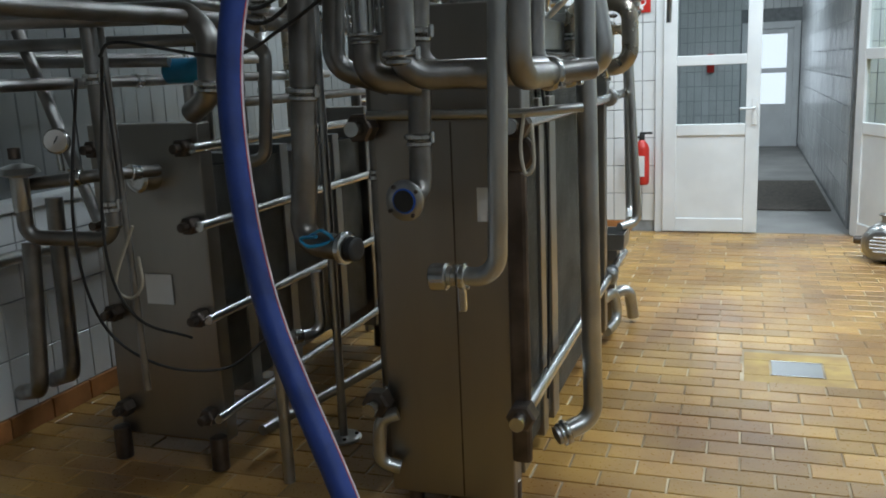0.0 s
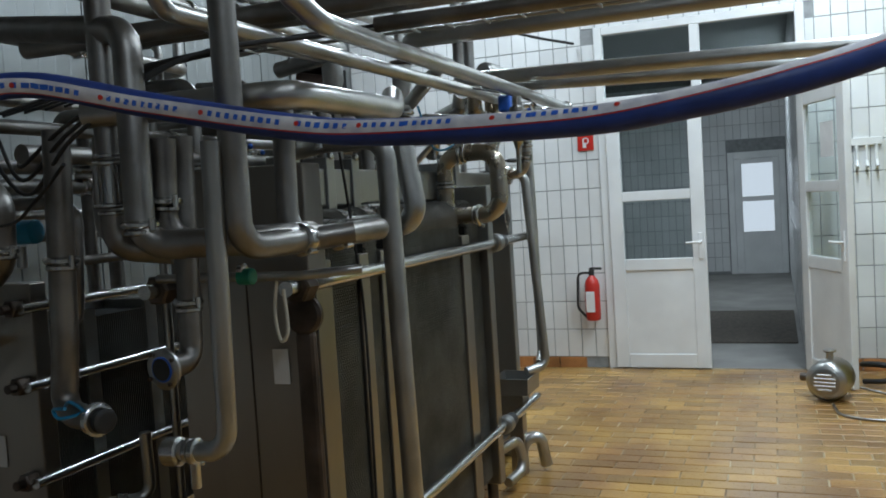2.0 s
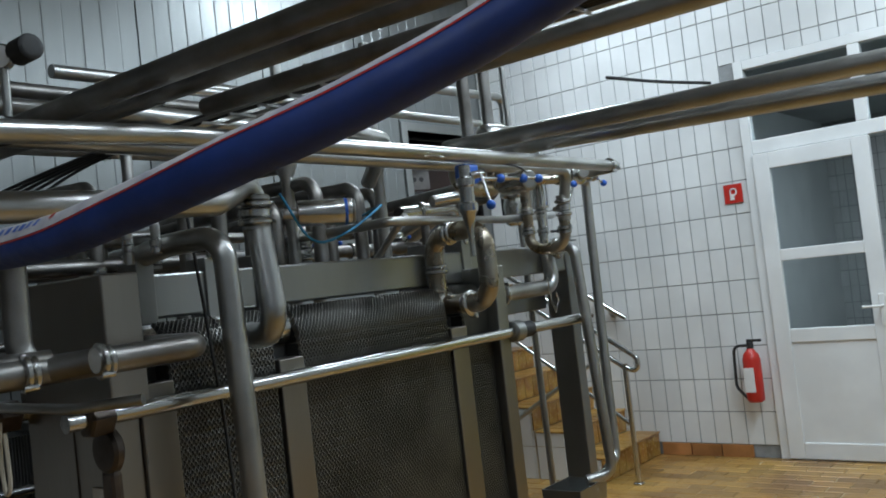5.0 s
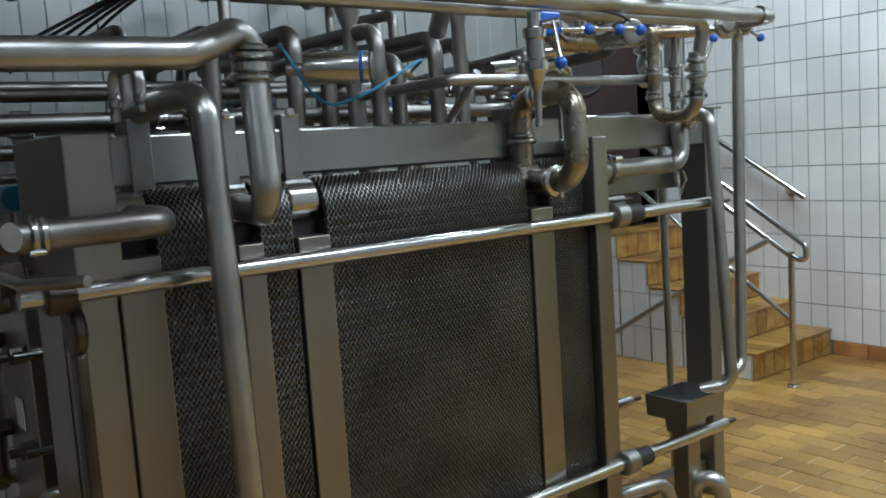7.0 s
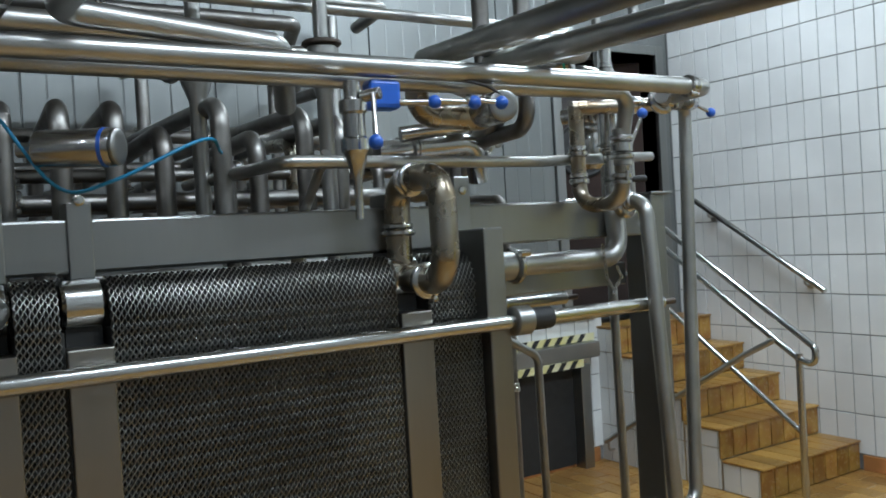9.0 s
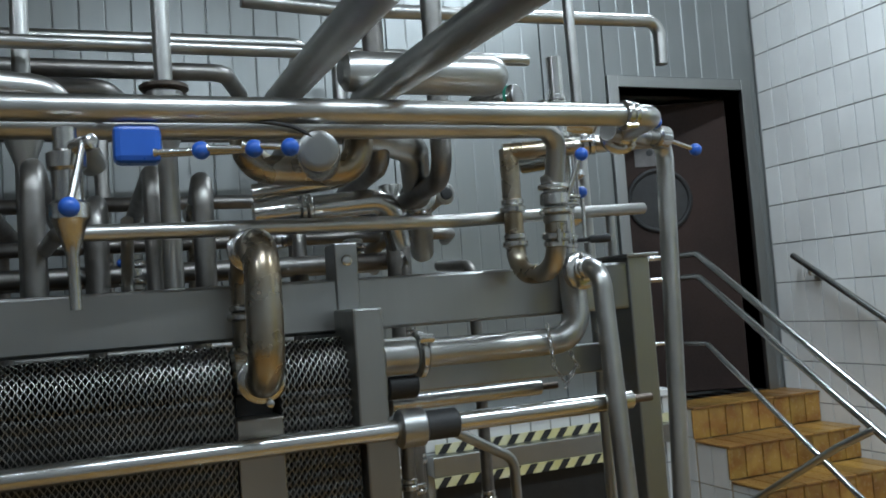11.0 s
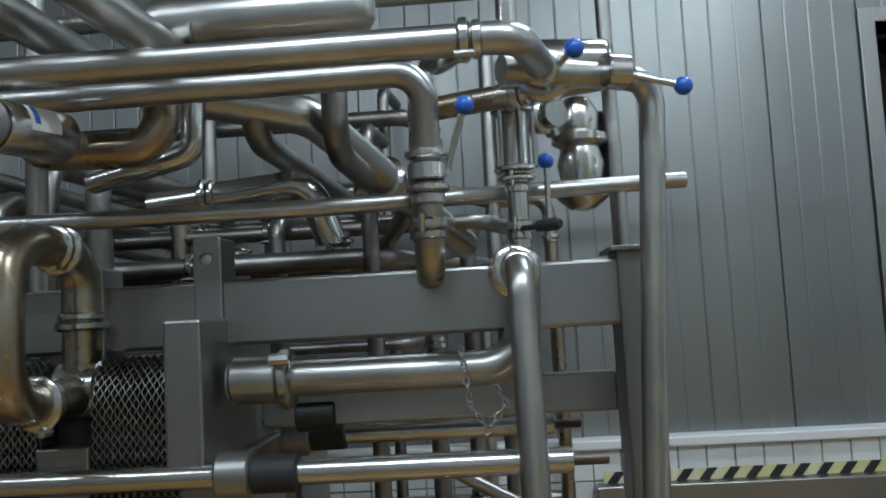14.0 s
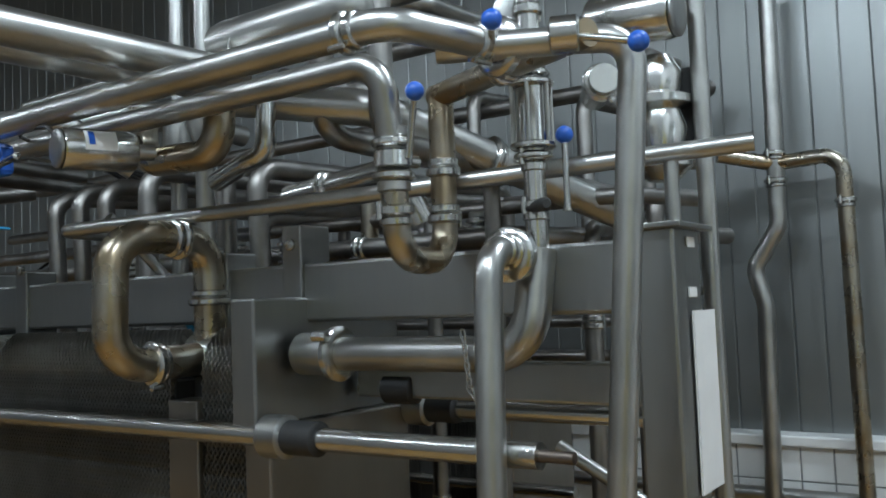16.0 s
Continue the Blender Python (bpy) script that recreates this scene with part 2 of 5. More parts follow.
def panel(y0, y1, z0, z1, parent):
    """A metal wall panel with shallow pressed grooves."""
    bm = bmesh.new()
    n = max(1, round((y1 - y0) / 0.118))
    prof = [(y0 + 0.002, -0.012)]
    for i in range(n):
        a, b = y0 + (y1 - y0) * i / n, y0 + (y1 - y0) * (i + 1) / n
        dip = 0.0035 if i % 3 else 0.002
        prof += [(a + 0.004, 0.0), (b - 0.008, 0.0), (b - 0.005, -dip)]
    prof.append((y1 - 0.002, -0.012))
    lo = [bm.verts.new((XL + x, y, z0)) for y, x in prof]
    hi = [bm.verts.new((XL + x, y, z1)) for y, x in prof]
    for i in range(len(prof) - 1):
        bm.faces.new((lo[i], lo[i + 1], hi[i + 1], hi[i]))
    return part("panel", bm, WALLM, parent)


py_ = YB
while py_ < WDY0 - 0.02:
    nx = min(py_ + 0.955, WDY0 - 0.075)
    panel(py_, nx, 1.0, CEIL, wall_west)
    py_ = nx
    if nx > WDY0 - 0.08:
        break
panel(WDY0 - 0.075, WDY1 + 0.075, WDZ1 + 0.075, CEIL, wall_west)
df = root("door_frame", "grey steel frame of the dark swing door", "door frame", kind="structure")
part("jamb", box(XL - 0.2, XL + 0.02, WDY0 - 0.075, WDY0, WDZ0, WDZ1 + 0.07, 0.004), SHEET, df)
part("jamb", box(XL - 0.2, XL + 0.02, WDY1, WDY1 + 0.075, WDZ0, WDZ1 + 0.07, 0.004), SHEET, df)
part("lintel", box(XL - 0.2, XL + 0.018, WDY0, WDY1, WDZ1, WDZ1 + 0.07, 0.004), SHEET, df)
DLW = WDY1 - WDY0 - 0.03
door_w = root("door_1", "dark brown swing door with a round porthole, standing ajar", "door", kind="structure")
part("leaf", box(-0.025, 0.025, -DLW, 0, 0.01, WDZ1 - WDZ0 - 0.03, 0.003), BROWN, door_w)
ring_path = [Vector((0.03, -0.48 + 0.20 * math.cos(a), 1.27 + 0.20 * math.sin(a))) for a in [k * math.tau / 32 for k in range(33)]]
part("porthole_ring", sweep(ring_path, 0.016, 8, caps=False), DARK, door_w, "black rubber porthole seal", True)
part("porthole_pane", disc((0.027, -0.48, 1.27), (1, 0, 0), 0.19, 0.008, 32), DARK, door_w, "dark porthole pane")
part("sign_sheet", box(0.026, 0.030, -0.62, -0.37, 1.50, 1.70), SIGNG, door_w, "small greyed paper notice")
for sy in (-0.52, -0.45):
    part("mark", disc((0.031, sy, 1.59), (1, 0, 0), 0.022, 0.004, 12), DARK, door_w)
door_w.matrix_world = pose(XL - 0.15, WDY1 - 0.015, WDZ0, 0, 0, -24)
room = thing("back_room_wall", box(-5.2, -5.0, 6.0, 8.6, 0.7, 3.4), CONC, "dim plain wall of the back room", "wall", kind="structure")
part("side", box(-5.0, XL - 0.28, 5.9, 6.0, 0.7, 3.4), CONC, room)
part("side", box(-5.0, XL - 0.28, 8.5, 8.6, 0.7, 3.4), CONC, room)
part("floor", box(-5.0, XL - 0.2, 6.0, 8.5, 0.7, WDZ0 - 0.004), STEPT, room)
part("ceiling", box(-5.0, XL - 0.28, 6.0, 8.5, 3.2, 3.4), CONC, room)

# landing and steps of clay tiles with white tiled cheek
SY0 = 7.0
RISE, GO, SX0 = 0.185, 0.28, -1.705
steps = root("staircase", "short flight of brown tiled steps with white tiled cheek", "stairs", kind="structure")
for i in range(5):
    x1 = SX0 - GO * i
    x0 = SX0 - GO * (i + 1) if i < 4 else XL - 0.2
    z = RISE * (i + 1)
    part("step_core", box(x0, x1 - 0.014, SY0 + 0.008, YF, 0, z - 0.014), FGROUT, steps)
    for lo_, hi_, mm in ((SY0, SY0 + 0.007, TILEW),):
        k = x0
        while k < x1 - 0.02 - 1e-4:
            e = min(k + 0.125, x1 - 0.016)
            zz = 0.0
            while zz < z - 0.03:
                ze = min(zz + 0.25, z - 0.016)
                part("cheek_tile", box(k + 0.003, e - 0.003, lo_, hi_ + 0.004, zz + 0.003, ze - 0.003), mm, steps)
                zz += 0.25
            k += 0.125
    ny = 8
    for j in range(ny):
        a = SY0 - 0.012 + (YF - SY0 + 0.012) * j / ny
        b = SY0 - 0.012 + (YF - SY0 + 0.012) * (j + 1) / ny
        part("riser_tile", box(x1 - 0.014, x1 - 0.002, a + 0.004, b - 0.004, z - RISE + 0.004, z - 0.015, 0.002), RISER, steps)
        part("tread_tile", box(x0 + 0.003, x1 + 0.012, a + 0.004, b - 0.004, z - 0.013, z, 0.004), TILEF, steps)

# tiled plinth with sloping sill along the panel wall
plinth = thing("plinth", box(XL - 0.01, XL + 0.085, YB, 7.0, 0, 0.985), GROUT, "white tiled plinth under the grey panel wall", "wall base", kind="structure")
part("sill", box(XL, XL + 0.125, YB, 6.98, 0.985, 1.03, 0.008), WHITE, plinth, "white sill on the tiled plinth")


# ---- tiles of walls and floor are laid at the end of the file ----
def door_leaf(rt, x0, x1, z0, z1, y):
    """A white framed door leaf with two panes above a solid panel, built flat in the plane y."""
    d = 0.05
    w = 0.115
    m1, m2 = 0.86, 1.46
    part("stile", box(x0, x0 + w, y, y + d, z0, z1, 0.006), WHITE, rt)
    part("stile", box(x1 - w, x1, y, y + d, z0, z1, 0.006), WHITE, rt)
    for a, b in ((z0, z0 + 0.12), (m1, m1 + 0.1), (m2, m2 + 0.085), (z1 - 0.12, z1)):
        part("rail", box(x0 + w, x1 - w, y + 0.001, y + d - 0.001, a, b, 0.006), WHITE, rt)
    part("panel", box(x0 + w, x1 - w, y + 0.012, y + d - 0.012, z0 + 0.12, m1), WHITE, rt)
    for a, b in ((m1 + 0.1, m2), (m2 + 0.085, z1 - 0.12)):
        g = part("pane", box(x0 + w, x1 - w, y + 0.022, y + 0.028, a, b), GLASSD, rt, "slightly grey window glass")
        g.visible_shadow = False


frame_n = root("door_frame_hall", "white door frame with glazed transom", "door frame", kind="structure")
FY = YF - 0.02
part("post", box(DX0, DX0 + 0.07, FY, FY + 0.1, 0, DTOP, 0.006), WHITE, frame_n)
part("post", box(DX1 - 0.07, DX1, FY, FY + 0.1, 0, DTOP, 0.006), WHITE, frame_n)
part("head", box(DX0 + 0.07, DX1 - 0.07, FY + 0.002, FY + 0.098, DTOP - 0.07, DTOP, 0.006), WHITE, frame_n)
part("transom_bar", box(DX0 + 0.07, DX1 - 0.07, FY + 0.002, FY + 0.098, 2.27, 2.37, 0.006), WHITE, frame_n)
part("mullion", box(0.06, 0.14, FY + 0.004, FY + 0.096, 2.37, DTOP - 0.07, 0.006), WHITE, frame_n)
for a, b in ((DX0 + 0.07, 0.06), (0.14, DX1 - 0.07)):
    g = part("pane", box(a, b, FY + 0.045, FY + 0.051, 2.37, DTOP - 0.07), GLASSD, frame_n, "slightly grey window glass")
    g.visible_shadow = False


def lever(rt, x, y, z, d=-1):
    part("handle_plate", box(x - 0.018, x + 0.018, y - 0.012, y, z - 0.11, z + 0.11, 0.004), WHITE, rt)
    part("door_handle", sweep(rounded([(x, y - 0.005, z + 0.03), (x, y - 0.055, z + 0.03), (x + d * 0.12, y - 0.055, z + 0.03)], 0.02), 0.01, 10), WHITE, rt, "white lever handle", True)


door_l = root("door_2", "closed white door leaf with two glass panes", "door", kind="structure")
door_leaf(door_l, -0.67, 0.13, 0.012, 2.265, YF - 0.045)
lever(door_l, 0.085, YF - 0.045, 1.06)
door_r = root("door_3", "white glazed door leaf standing open into the hall", "door", kind="structure")
door_leaf(door_r, 0.0, 0.78, 0.012, 2.265, -0.025)
lever(door_r, 0.73, -0.025, 1.06)
part("notice", box(0.42, 0.63, -0.033, -0.03, 1.72, 1.98), PAPER, door_r, "white paper notice")
door_r.matrix_world = pose(0.89, YF - 0.04, 0, 0, 0, -68)

# ---- corridor behind the doors ----
thing("corridor_floor", box(-2.2, 1.4, YF + 0.05, 17.0, -0.2, -0.004), CONC, "smooth grey concrete corridor floor", "floor", kind="structure")
thing("threshold_mat", box(-0.6, 0.84, 9.2, 11.4, -0.004, 0.012, 0.004), MATT, "wide worn grey-brown mat on the corridor floor", "mat")
cw = thing("corridor_wall_east", box(0.88, 1.1, YF + 0.28, 16.2, 0, 3.4), GROUT, "white tiled corridor wall", "wall", kind="structure")
thing("corridor_wall_west", box(-2.4, -2.2, YF + 0.28, 16.2, 0, 3.4), TILEW, "white corridor wall", "wall", kind="structure")
cf = box(-2.4, -0.06, 16.0, 16.2, 0, 3.4)
box(0.86, 1.1, 16.0, 16.2, 0, 3.4, bm=cf)
box(-0.06, 0.86, 16.0, 16.2, 2.08, 3.4, bm=cf)
cwf = thing("corridor_wall_end", cf, GROUT, "tiled end wall of the corridor", "wall", kind="structure")
thing("corridor_ceiling", box(-2.4, 1.1, YF + 0.28, 16.2, 3.4, 3.5), CEILM, "plain corridor ceiling", "ceiling", kind="structure")
door_c = root("door_4", "white corridor end door with bright window panes", "door", kind="structure")
part("frame", box(-0.06, 0.04, 15.95, 16.05, 0, 2.08, 0.01), WHITE, door_c)
part("frame", box(0.76, 0.86, 15.95, 16.05, 0, 2.08, 0.01), WHITE, door_c)
part("head", box(0.04, 0.76, 15.95, 16.05, 1.96, 2.08, 0.01), WHITE, door_c)
part("stile", box(0.04, 0.16, 15.98, 16.04, 0, 1.96, 0.01), WHITE, door_c)
part("stile", box(0.66, 0.76, 15.98, 16.04, 0, 1.96, 0.01), WHITE, door_c)
part("panel", box(0.16, 0.66, 15.99, 16.03, 0, 0.72), WHITE, door_c)
part("rail", box(0.16, 0.66, 15.98, 16.04, 1.24, 1.32), WHITE, door_c)
part("rail", box(0.16, 0.66, 15.98, 16.04, 1.88, 1.96), WHITE, door_c)
for a, b in ((0.72, 1.24), (1.32, 1.88)):
    g = part("pane", box(0.16, 0.66, 16.005, 16.012, a, b), GLASSD, door_c, "bright window pane")
    g.visible_shadow = False
thing("backdrop", box(-1.5, 2.3, 17.4, 17.45, 0, 3.4), DAY, "plain pale daylight beyond the corridor door", "backdrop", kind="structure")


# ---- plate heat exchanger beside the walkway ----
PX0, PX1 = -1.12, -0.70
phe = root("plate_heat_exchanger", "large stainless plate heat exchanger with dark plate pack", "heat exchanger", (-0.9, 3.6, 0))
fp = box(PX0 - 0.03, -0.70, 2.64, 2.735, 0.05, 1.36, 0.006)
part("front_plate", fp, FRAME, phe, "brown-grey brushed front plate")
part("front_plate_head", box(PX0 - 0.03, -0.645, 2.625, 2.738, 1.36, 1.712, 0.006), FRAME, phe)
part("pressure_plate", box(PX0 - 0.03, -0.66, 4.42, 4.50, 0.12, 1.355, 0.006), FRAME, phe)
part("pressure_plate_head", box(PX0 - 0.03, -0.643, 4.402, 4.476, 1.355, 1.632, 0.006), SHEET, phe)
part("carrying_beam", box(-0.93, -0.81, 2.70, 5.30, 1.575, 1.71, 0.008), SHEET, phe, "smooth grey carrying beam")
part("lower_beam", box(-1.0, -0.95, 4.5, 5.28, 1.39, 1.475, 0.006), SHEET, phe, "slim grey second beam")
part("end_post", box(-0.94, -0.80, 5.275, 5.35, 0.0, 1.725, 0.006), SHEET, phe)
part("end_post_cap", box(-0.96, -0.78, 5.26, 5.37, 1.722, 1.732, 0.002), SHEET, phe)
part("plate_seam", box(-0.885, -0.880, 2.637, 2.6395, 0.06, 1.35), CASTING, phe)
part("lower_rail", box(-0.90, -0.84, 2.70, 5.27, 0.10, 0.16, 0.006), FRAME, phe)


def pack(y0, y1):
    """Plate edges with alternating waves, standing close together."""
    bm = bmesh.new()
    pitch = 0.0075
    n = int((y1 - y0) / pitch)
    path = [(PX1 - 0.0020 * (k % 3 == 0), 0.16 + 0.0105 * k) for k in range(124)]
    zc = path[-1][1]
    path += [(PX1 - 0.09 * (1 - math.cos(a)), zc + 0.12 * math.sin(a)) for a in [j * 0.1 for j in range(1, 14)]]
    for i in range(n):
        y = y0 + pitch * (i + 0.5)
        prev = None
        for j, (x, z) in enumerate(path):
            s = 0.0029 * (1 if (i + j) % 2 else -1)
            ix, iz = x - 0.02, z - (0.02 if j > 123 else 0)
            cur = [bm.verts.new(q) for q in ((ix, y + s - 0.0010, iz), (x, y + s - 0.0010, z), (x, y + s + 0.0010, z), (ix, y + s + 0.0010, iz))]
            if prev:
                for a in range(3):
                    bm.faces.new((prev[a], prev[a + 1], cur[a + 1], cur[a]))
            prev = cur
    ob = part("plate_pack", bm, PLATE, phe, "tightly packed corrugated steel plates with dark gaskets")
    ob["kind"] = "stuff"
    part("gasket_block", box(PX0, PX1 - 0.012, y0, y1, 0.15, 1.44), GASKET, phe, "dark rubber gaskets")
    part("gasket_block", box(PX0 + 0.1, PX1 - 0.09, y0, y1, 1.44, 1.55), GASKET, phe)


SEPS = [(2.735, 2.845), (3.055, 3.13), (3.235, 3.34), (4.13, 4.235)]
for (a0, a1), (b0, b1) in zip(SEPS, SEPS[1:] + [(4.42, 4.5)]):
    pack(a1, b0)
for k, (a, b) in enumerate(SEPS):
    part("separator_plate", box(PX0, PX1 + 0.012, a, b, 0.12, 1.40, 0.004), FRAME, phe, "smooth grey divider plate")
    part("port_block", box(PX0 + 0.1, PX1 - 0.06, a + 0.01, b - 0.01, 1.40, 1.45), DARK, phe)
    part("port_neck", disc((PX1 - 0.085, (a + b) / 2, 1.50), (0, 1, 0), 0.062, b - a - 0.004, 24), SHINY, phe, "short shiny pipe stub", True)
for x, z in ((-0.655, 1.34), (-0.655, 0.40), (-1.165, 1.34), (-1.165, 0.40)):
    part("tie_bar", sweep([Vector((x, y, z)) for y in (2.5, 2.6, 4.4, 5.15)], 0.024, 16), SHINY, phe, "polished round tie bar", True)
    part("stud", disc((x, 5.18, z), (0, 1, 0), 0.011, 0.07, 12), CASTING, phe, "", True)
    part("thread_sleeve", disc((x, 4.60, z), (0, 1, 0), 0.036, 0.10), DARK, phe, "black rubber sleeve", True)
    part("collar", disc((x, 4.53, z), (0, 1, 0), 0.046, 0.07), SHEET, phe, "", True)
    part("nut", disc((x, 2.585, z), (0, 1, 0), 0.05, 0.07, 6), CASTING, phe, "large hexagonal nut")
for z in (1.41,):
    part("tie_bar", sweep([Vector((-0.97, y, z)) for y in (4.5, 5.15)], 0.02, 16), SHINY, phe, "", True)
    part("thread_sleeve", disc((-0.97, 4.62, z), (0, 1, 0), 0.036, 0.09), DARK, phe, "", True)
# roller hangers over the beam
for y in (2.86, 3.10, 3.30, 4.19, 4.44):
    part("hanger", box(-0.90, -0.80, y - 0.03, y + 0.03, 1.56, 1.80 if y > 4.4 else 1.75, 0.004), SHEET, phe)
    part("roller_pin", disc((-0.80, y, 1.755), (1, 0, 0), 0.014, 0.02, 10), SHINY, phe, "", True)
for y in (2.69, 4.46):
    for x in (-1.08, -0.72):
        part("foot", disc((x, y, 0.06), (0, 0, 1), 0.028, 0.12), CASTING, phe, "", True)


# ---- pipework over the walkway side of the exchanger ----
def knob_lever(label, base, tip, r=0.006, ball=0.017):
    """A hand lever: thin rod with a round blue knob."""
    ob = thing("valve_lever", turned(base, tip, [(0, r * 1.5), (0.1, r), (1, r)], 10), SHINY, label, "lever", True, "blue knob levers")
    c = Vector(tip)
    d = (c - Vector(base)).normalized()
    bm = bmesh.new()
    bmesh.ops.create_uvsphere(bm, u_segments=16, v_segments=10, radius=ball)
    bmesh.ops.translate(bm, verts=bm.verts, vec=c + d * ball * 0.6)
    part("knob", bm, BLUE, ob, "glossy blue ball knob", True)
    return ob


def valve(label, c, d, r, length=0.07):
    """A butterfly valve body between two unions."""
    c, d = Vector(c), Vector(d).normalized()
    ob = thing("butterfly_valve", disc(c, d, r * 1.3, length * 0.45), SHINY, label, "valve", True)
    for s in (-1, 1):
        part("union", disc(c + d * s * length * 0.38, d, r * 1.45, length * 0.24), SHINY, ob, "", True)
        part("sleeve", disc(c + d * s * length * 0.62, d, r * 1.12, length * 0.3), STEEL, ob, "", True)
    side = d.cross(Vector((0.2, 0.95, 0.3))).normalized()
    part("stem", disc(c + side * r * 1.6, side, r * 0.45, r * 1.2, 12), SHINY, ob, "", True)
    return ob


def actuator(label, a, b, r, cap=None):
    """A pneumatic drive: a smooth can with end caps."""
    ob = thing("valve_actuator", turned(a, b, [(0, r * 0.5), (0.01, r * 0.95), (0.04, r), (0.5, r), (0.96, r), (0.99, r * 0.95), (1, r * 0.5)], 28), SHINY, label, "actuator", True)
    d = (Vector(b) - Vector(a)).normalized()
    part("end_cap", disc(Vector(a) - d * 0.004, d, r * 0.94, 0.012, 28), SHEET, ob, "", True)
    part("neck", disc(Vector(b) + d * 0.02, d, r * 0.4, 0.05, 16), STEEL, ob, "", True)
    if cap:
        part("band", disc(Vector(a).lerp(Vector(b), 0.12), d, r * 1.012, 0.02, 28), cap, ob, "blue plastic band", True)
    return ob


def sight_glass(label, c, r, h):
    """A cylindrical glass with tie rods between two flanges."""
    c = Vector(c)
    up = Vector((0, 0, 1))
    ob = thing("sight_glass", disc(c, up, r * 0.78, h, 24), SHINY, label, "sight glass", True)
    for s in (-1, 1):
        part("flange", disc(c + up * s * h * 0.5, up, r * 1.12, 0.014, 24), SHINY, ob, "", True)
        part("flange", disc(c + up * s * (h * 0.5 + 0.02), up, r * 0.95, 0.014, 24), SHINY, ob, "", True)
    for k in range(6):
        a = k * math.tau / 6 + 0.3
        o = Vector((math.cos(a), math.sin(a), 0)) * r
        part("tie_rod", disc(c + o, up, 0.004, h, 8), STEEL, ob, "", True)
    return ob


pipe("wide polished pipe leaving the end plate and rising", [(-0.767, 4.49, 1.505), (-0.767, 5.075, 1.505), (-0.80, 5.085, 1.70)], 0.036, 0.085)
wide = thing("pipe_union", disc((-0.767, 4.545, 1.505), (0, 1, 0), 0.047, 0.10, 28), STEEL, "wide steel stub with a bolted union ring", "pipe union", True)
part("ring", disc((-0.767, 4.605, 1.505), (0, 1, 0), 0.060, 0.03, 28), SHINY, wide, "", True)
part("ring_nut", disc((-0.71, 4.605, 1.545), (0, 1, 0), 0.012, 0.04, 8), SHINY, wide, "", True)
pipe("slanting steel drain pipe down to the funnel", [(-0.80, 5.07, 1.69), (-0.632, 5.075, 1.70), (-0.57, 5.085, 0.60), (-0.66, 4.99, 0.58)], 0.026, 0.06, [(0, 0.55)])
thing("union_ring", disc((-0.72, 5.068, 1.69), (1, 0.1, 0), 0.052, 0.035, 24), SHINY, "polished union ring on the drain pipe elbow", "pipe union", True)
pipe("tall steel downpipe beside the end post", [(-0.52, 5.06, 2.03), (-0.62, 5.26, 2.03), (-0.675, 5.345, 2.03), (-0.635, 5.25, 0.64), (-0.62, 5.12, 0.60)], 0.024, 0.055)
pipe("long steel header pipe above the exchanger", [(3.2, 1.97, 2.63), (-0.297, 1.930, 2.070), (-0.231, 2.030, 1.976), (-0.36, 2.7, 2.03), (-0.36, 3.9, 2.025), (-0.355, 5.085, 2.032), (-0.60, 5.145, 2.035)], 0.026, 0.055, [(4, 0.93), (5, 0.75)])
pipe("long steel header pipe above the exchanger", [(3.2, 2.25, 3.28), (-0.691, 2.020, 2.180), (-0.683, 2.080, 2.072), (-0.52, 3.9, 2.03), (-0.535, 4.925, 2.04), (-0.572, 4.92, 1.88)], 0.025, 0.055, [(2, 0.1)])
clampa = valve("polished butterfly valve in the pipe stack", (-0.572, 4.92, 1.868), (0, 0, 1), 0.027, 0.08)
pipe("heat tinted steel trap bend under the valve stack", [(-0.572, 4.92, 1.84), (-0.58, 4.918, 1.688), (-0.762, 4.90, 1.688), (-0.762, 4.90, 2.03)], 0.026, 0.07, [(0, 0.42), (2, 0.25), (2, 0.52)], TAN)
pipe("short steel cross pipe at header height", [(-0.765, 4.885, 2.022), (-0.71, 5.02, 2.025), (-0.60, 5.30, 2.03)], 0.024, 0.05, [(1, 0.25)], TAN)
thing("ball_valve", disc((-0.585, 5.265, 2.03), (0.2, -0.5, 0), 0.03, 0.05, 20), SHINY, "polished ball valve body with hexagon socket", "valve", True)
thing("union_ring", disc((-0.59, 5.14, 2.035), (0.95, -0.25, 0), 0.052, 0.03, 24), SHINY, "large polished union ring on the header elbow", "pipe union", True)
knob_lever("steel valve lever with blue ball knob", (-0.565, 5.14, 2.02), (-0.50, 5.18, 2.045))
knob_lever("steel valve lever with blue ball knob", (-0.585, 5.26, 2.03), (-0.593, 5.375, 1.999))
knob_lever("upright steel valve lever with blue knob", (-0.81, 5.147, 1.77), (-0.81, 5.147, 1.905))
knob_lever("upright steel valve lever with blue knob", (-0.572, 4.955, 1.868), (-0.547, 4.990, 1.967))
sight_glass("cylindrical sight glass with tie rods", (-0.80, 5.085, 1.96), 0.040, 0.12)
pipe("short polished stack under the sight glass", [(-0.80, 5.085, 1.90), (-0.80, 5.085, 1.69)], 0.022, None, [(0, 0.1), (0, 0.55)], SHINY)
pipe("short polished stack above the sight glass", [(-0.80, 5.085, 2.03), (-0.80, 5.085, 2.30)], 0.022, None, [(0, 0.1), (0, 0.5)], SHINY)
lev = thing("grip_lever", turned((-0.76, 5.09, 1.775), (-0.70, 5.16, 1.775), [(0, 0.006), (0.35, 0.006), (0.4, 0.011), (0.9, 0.013), (1, 0.008)], 12), DARK, "black plastic grip of a drain valve", "lever", True)
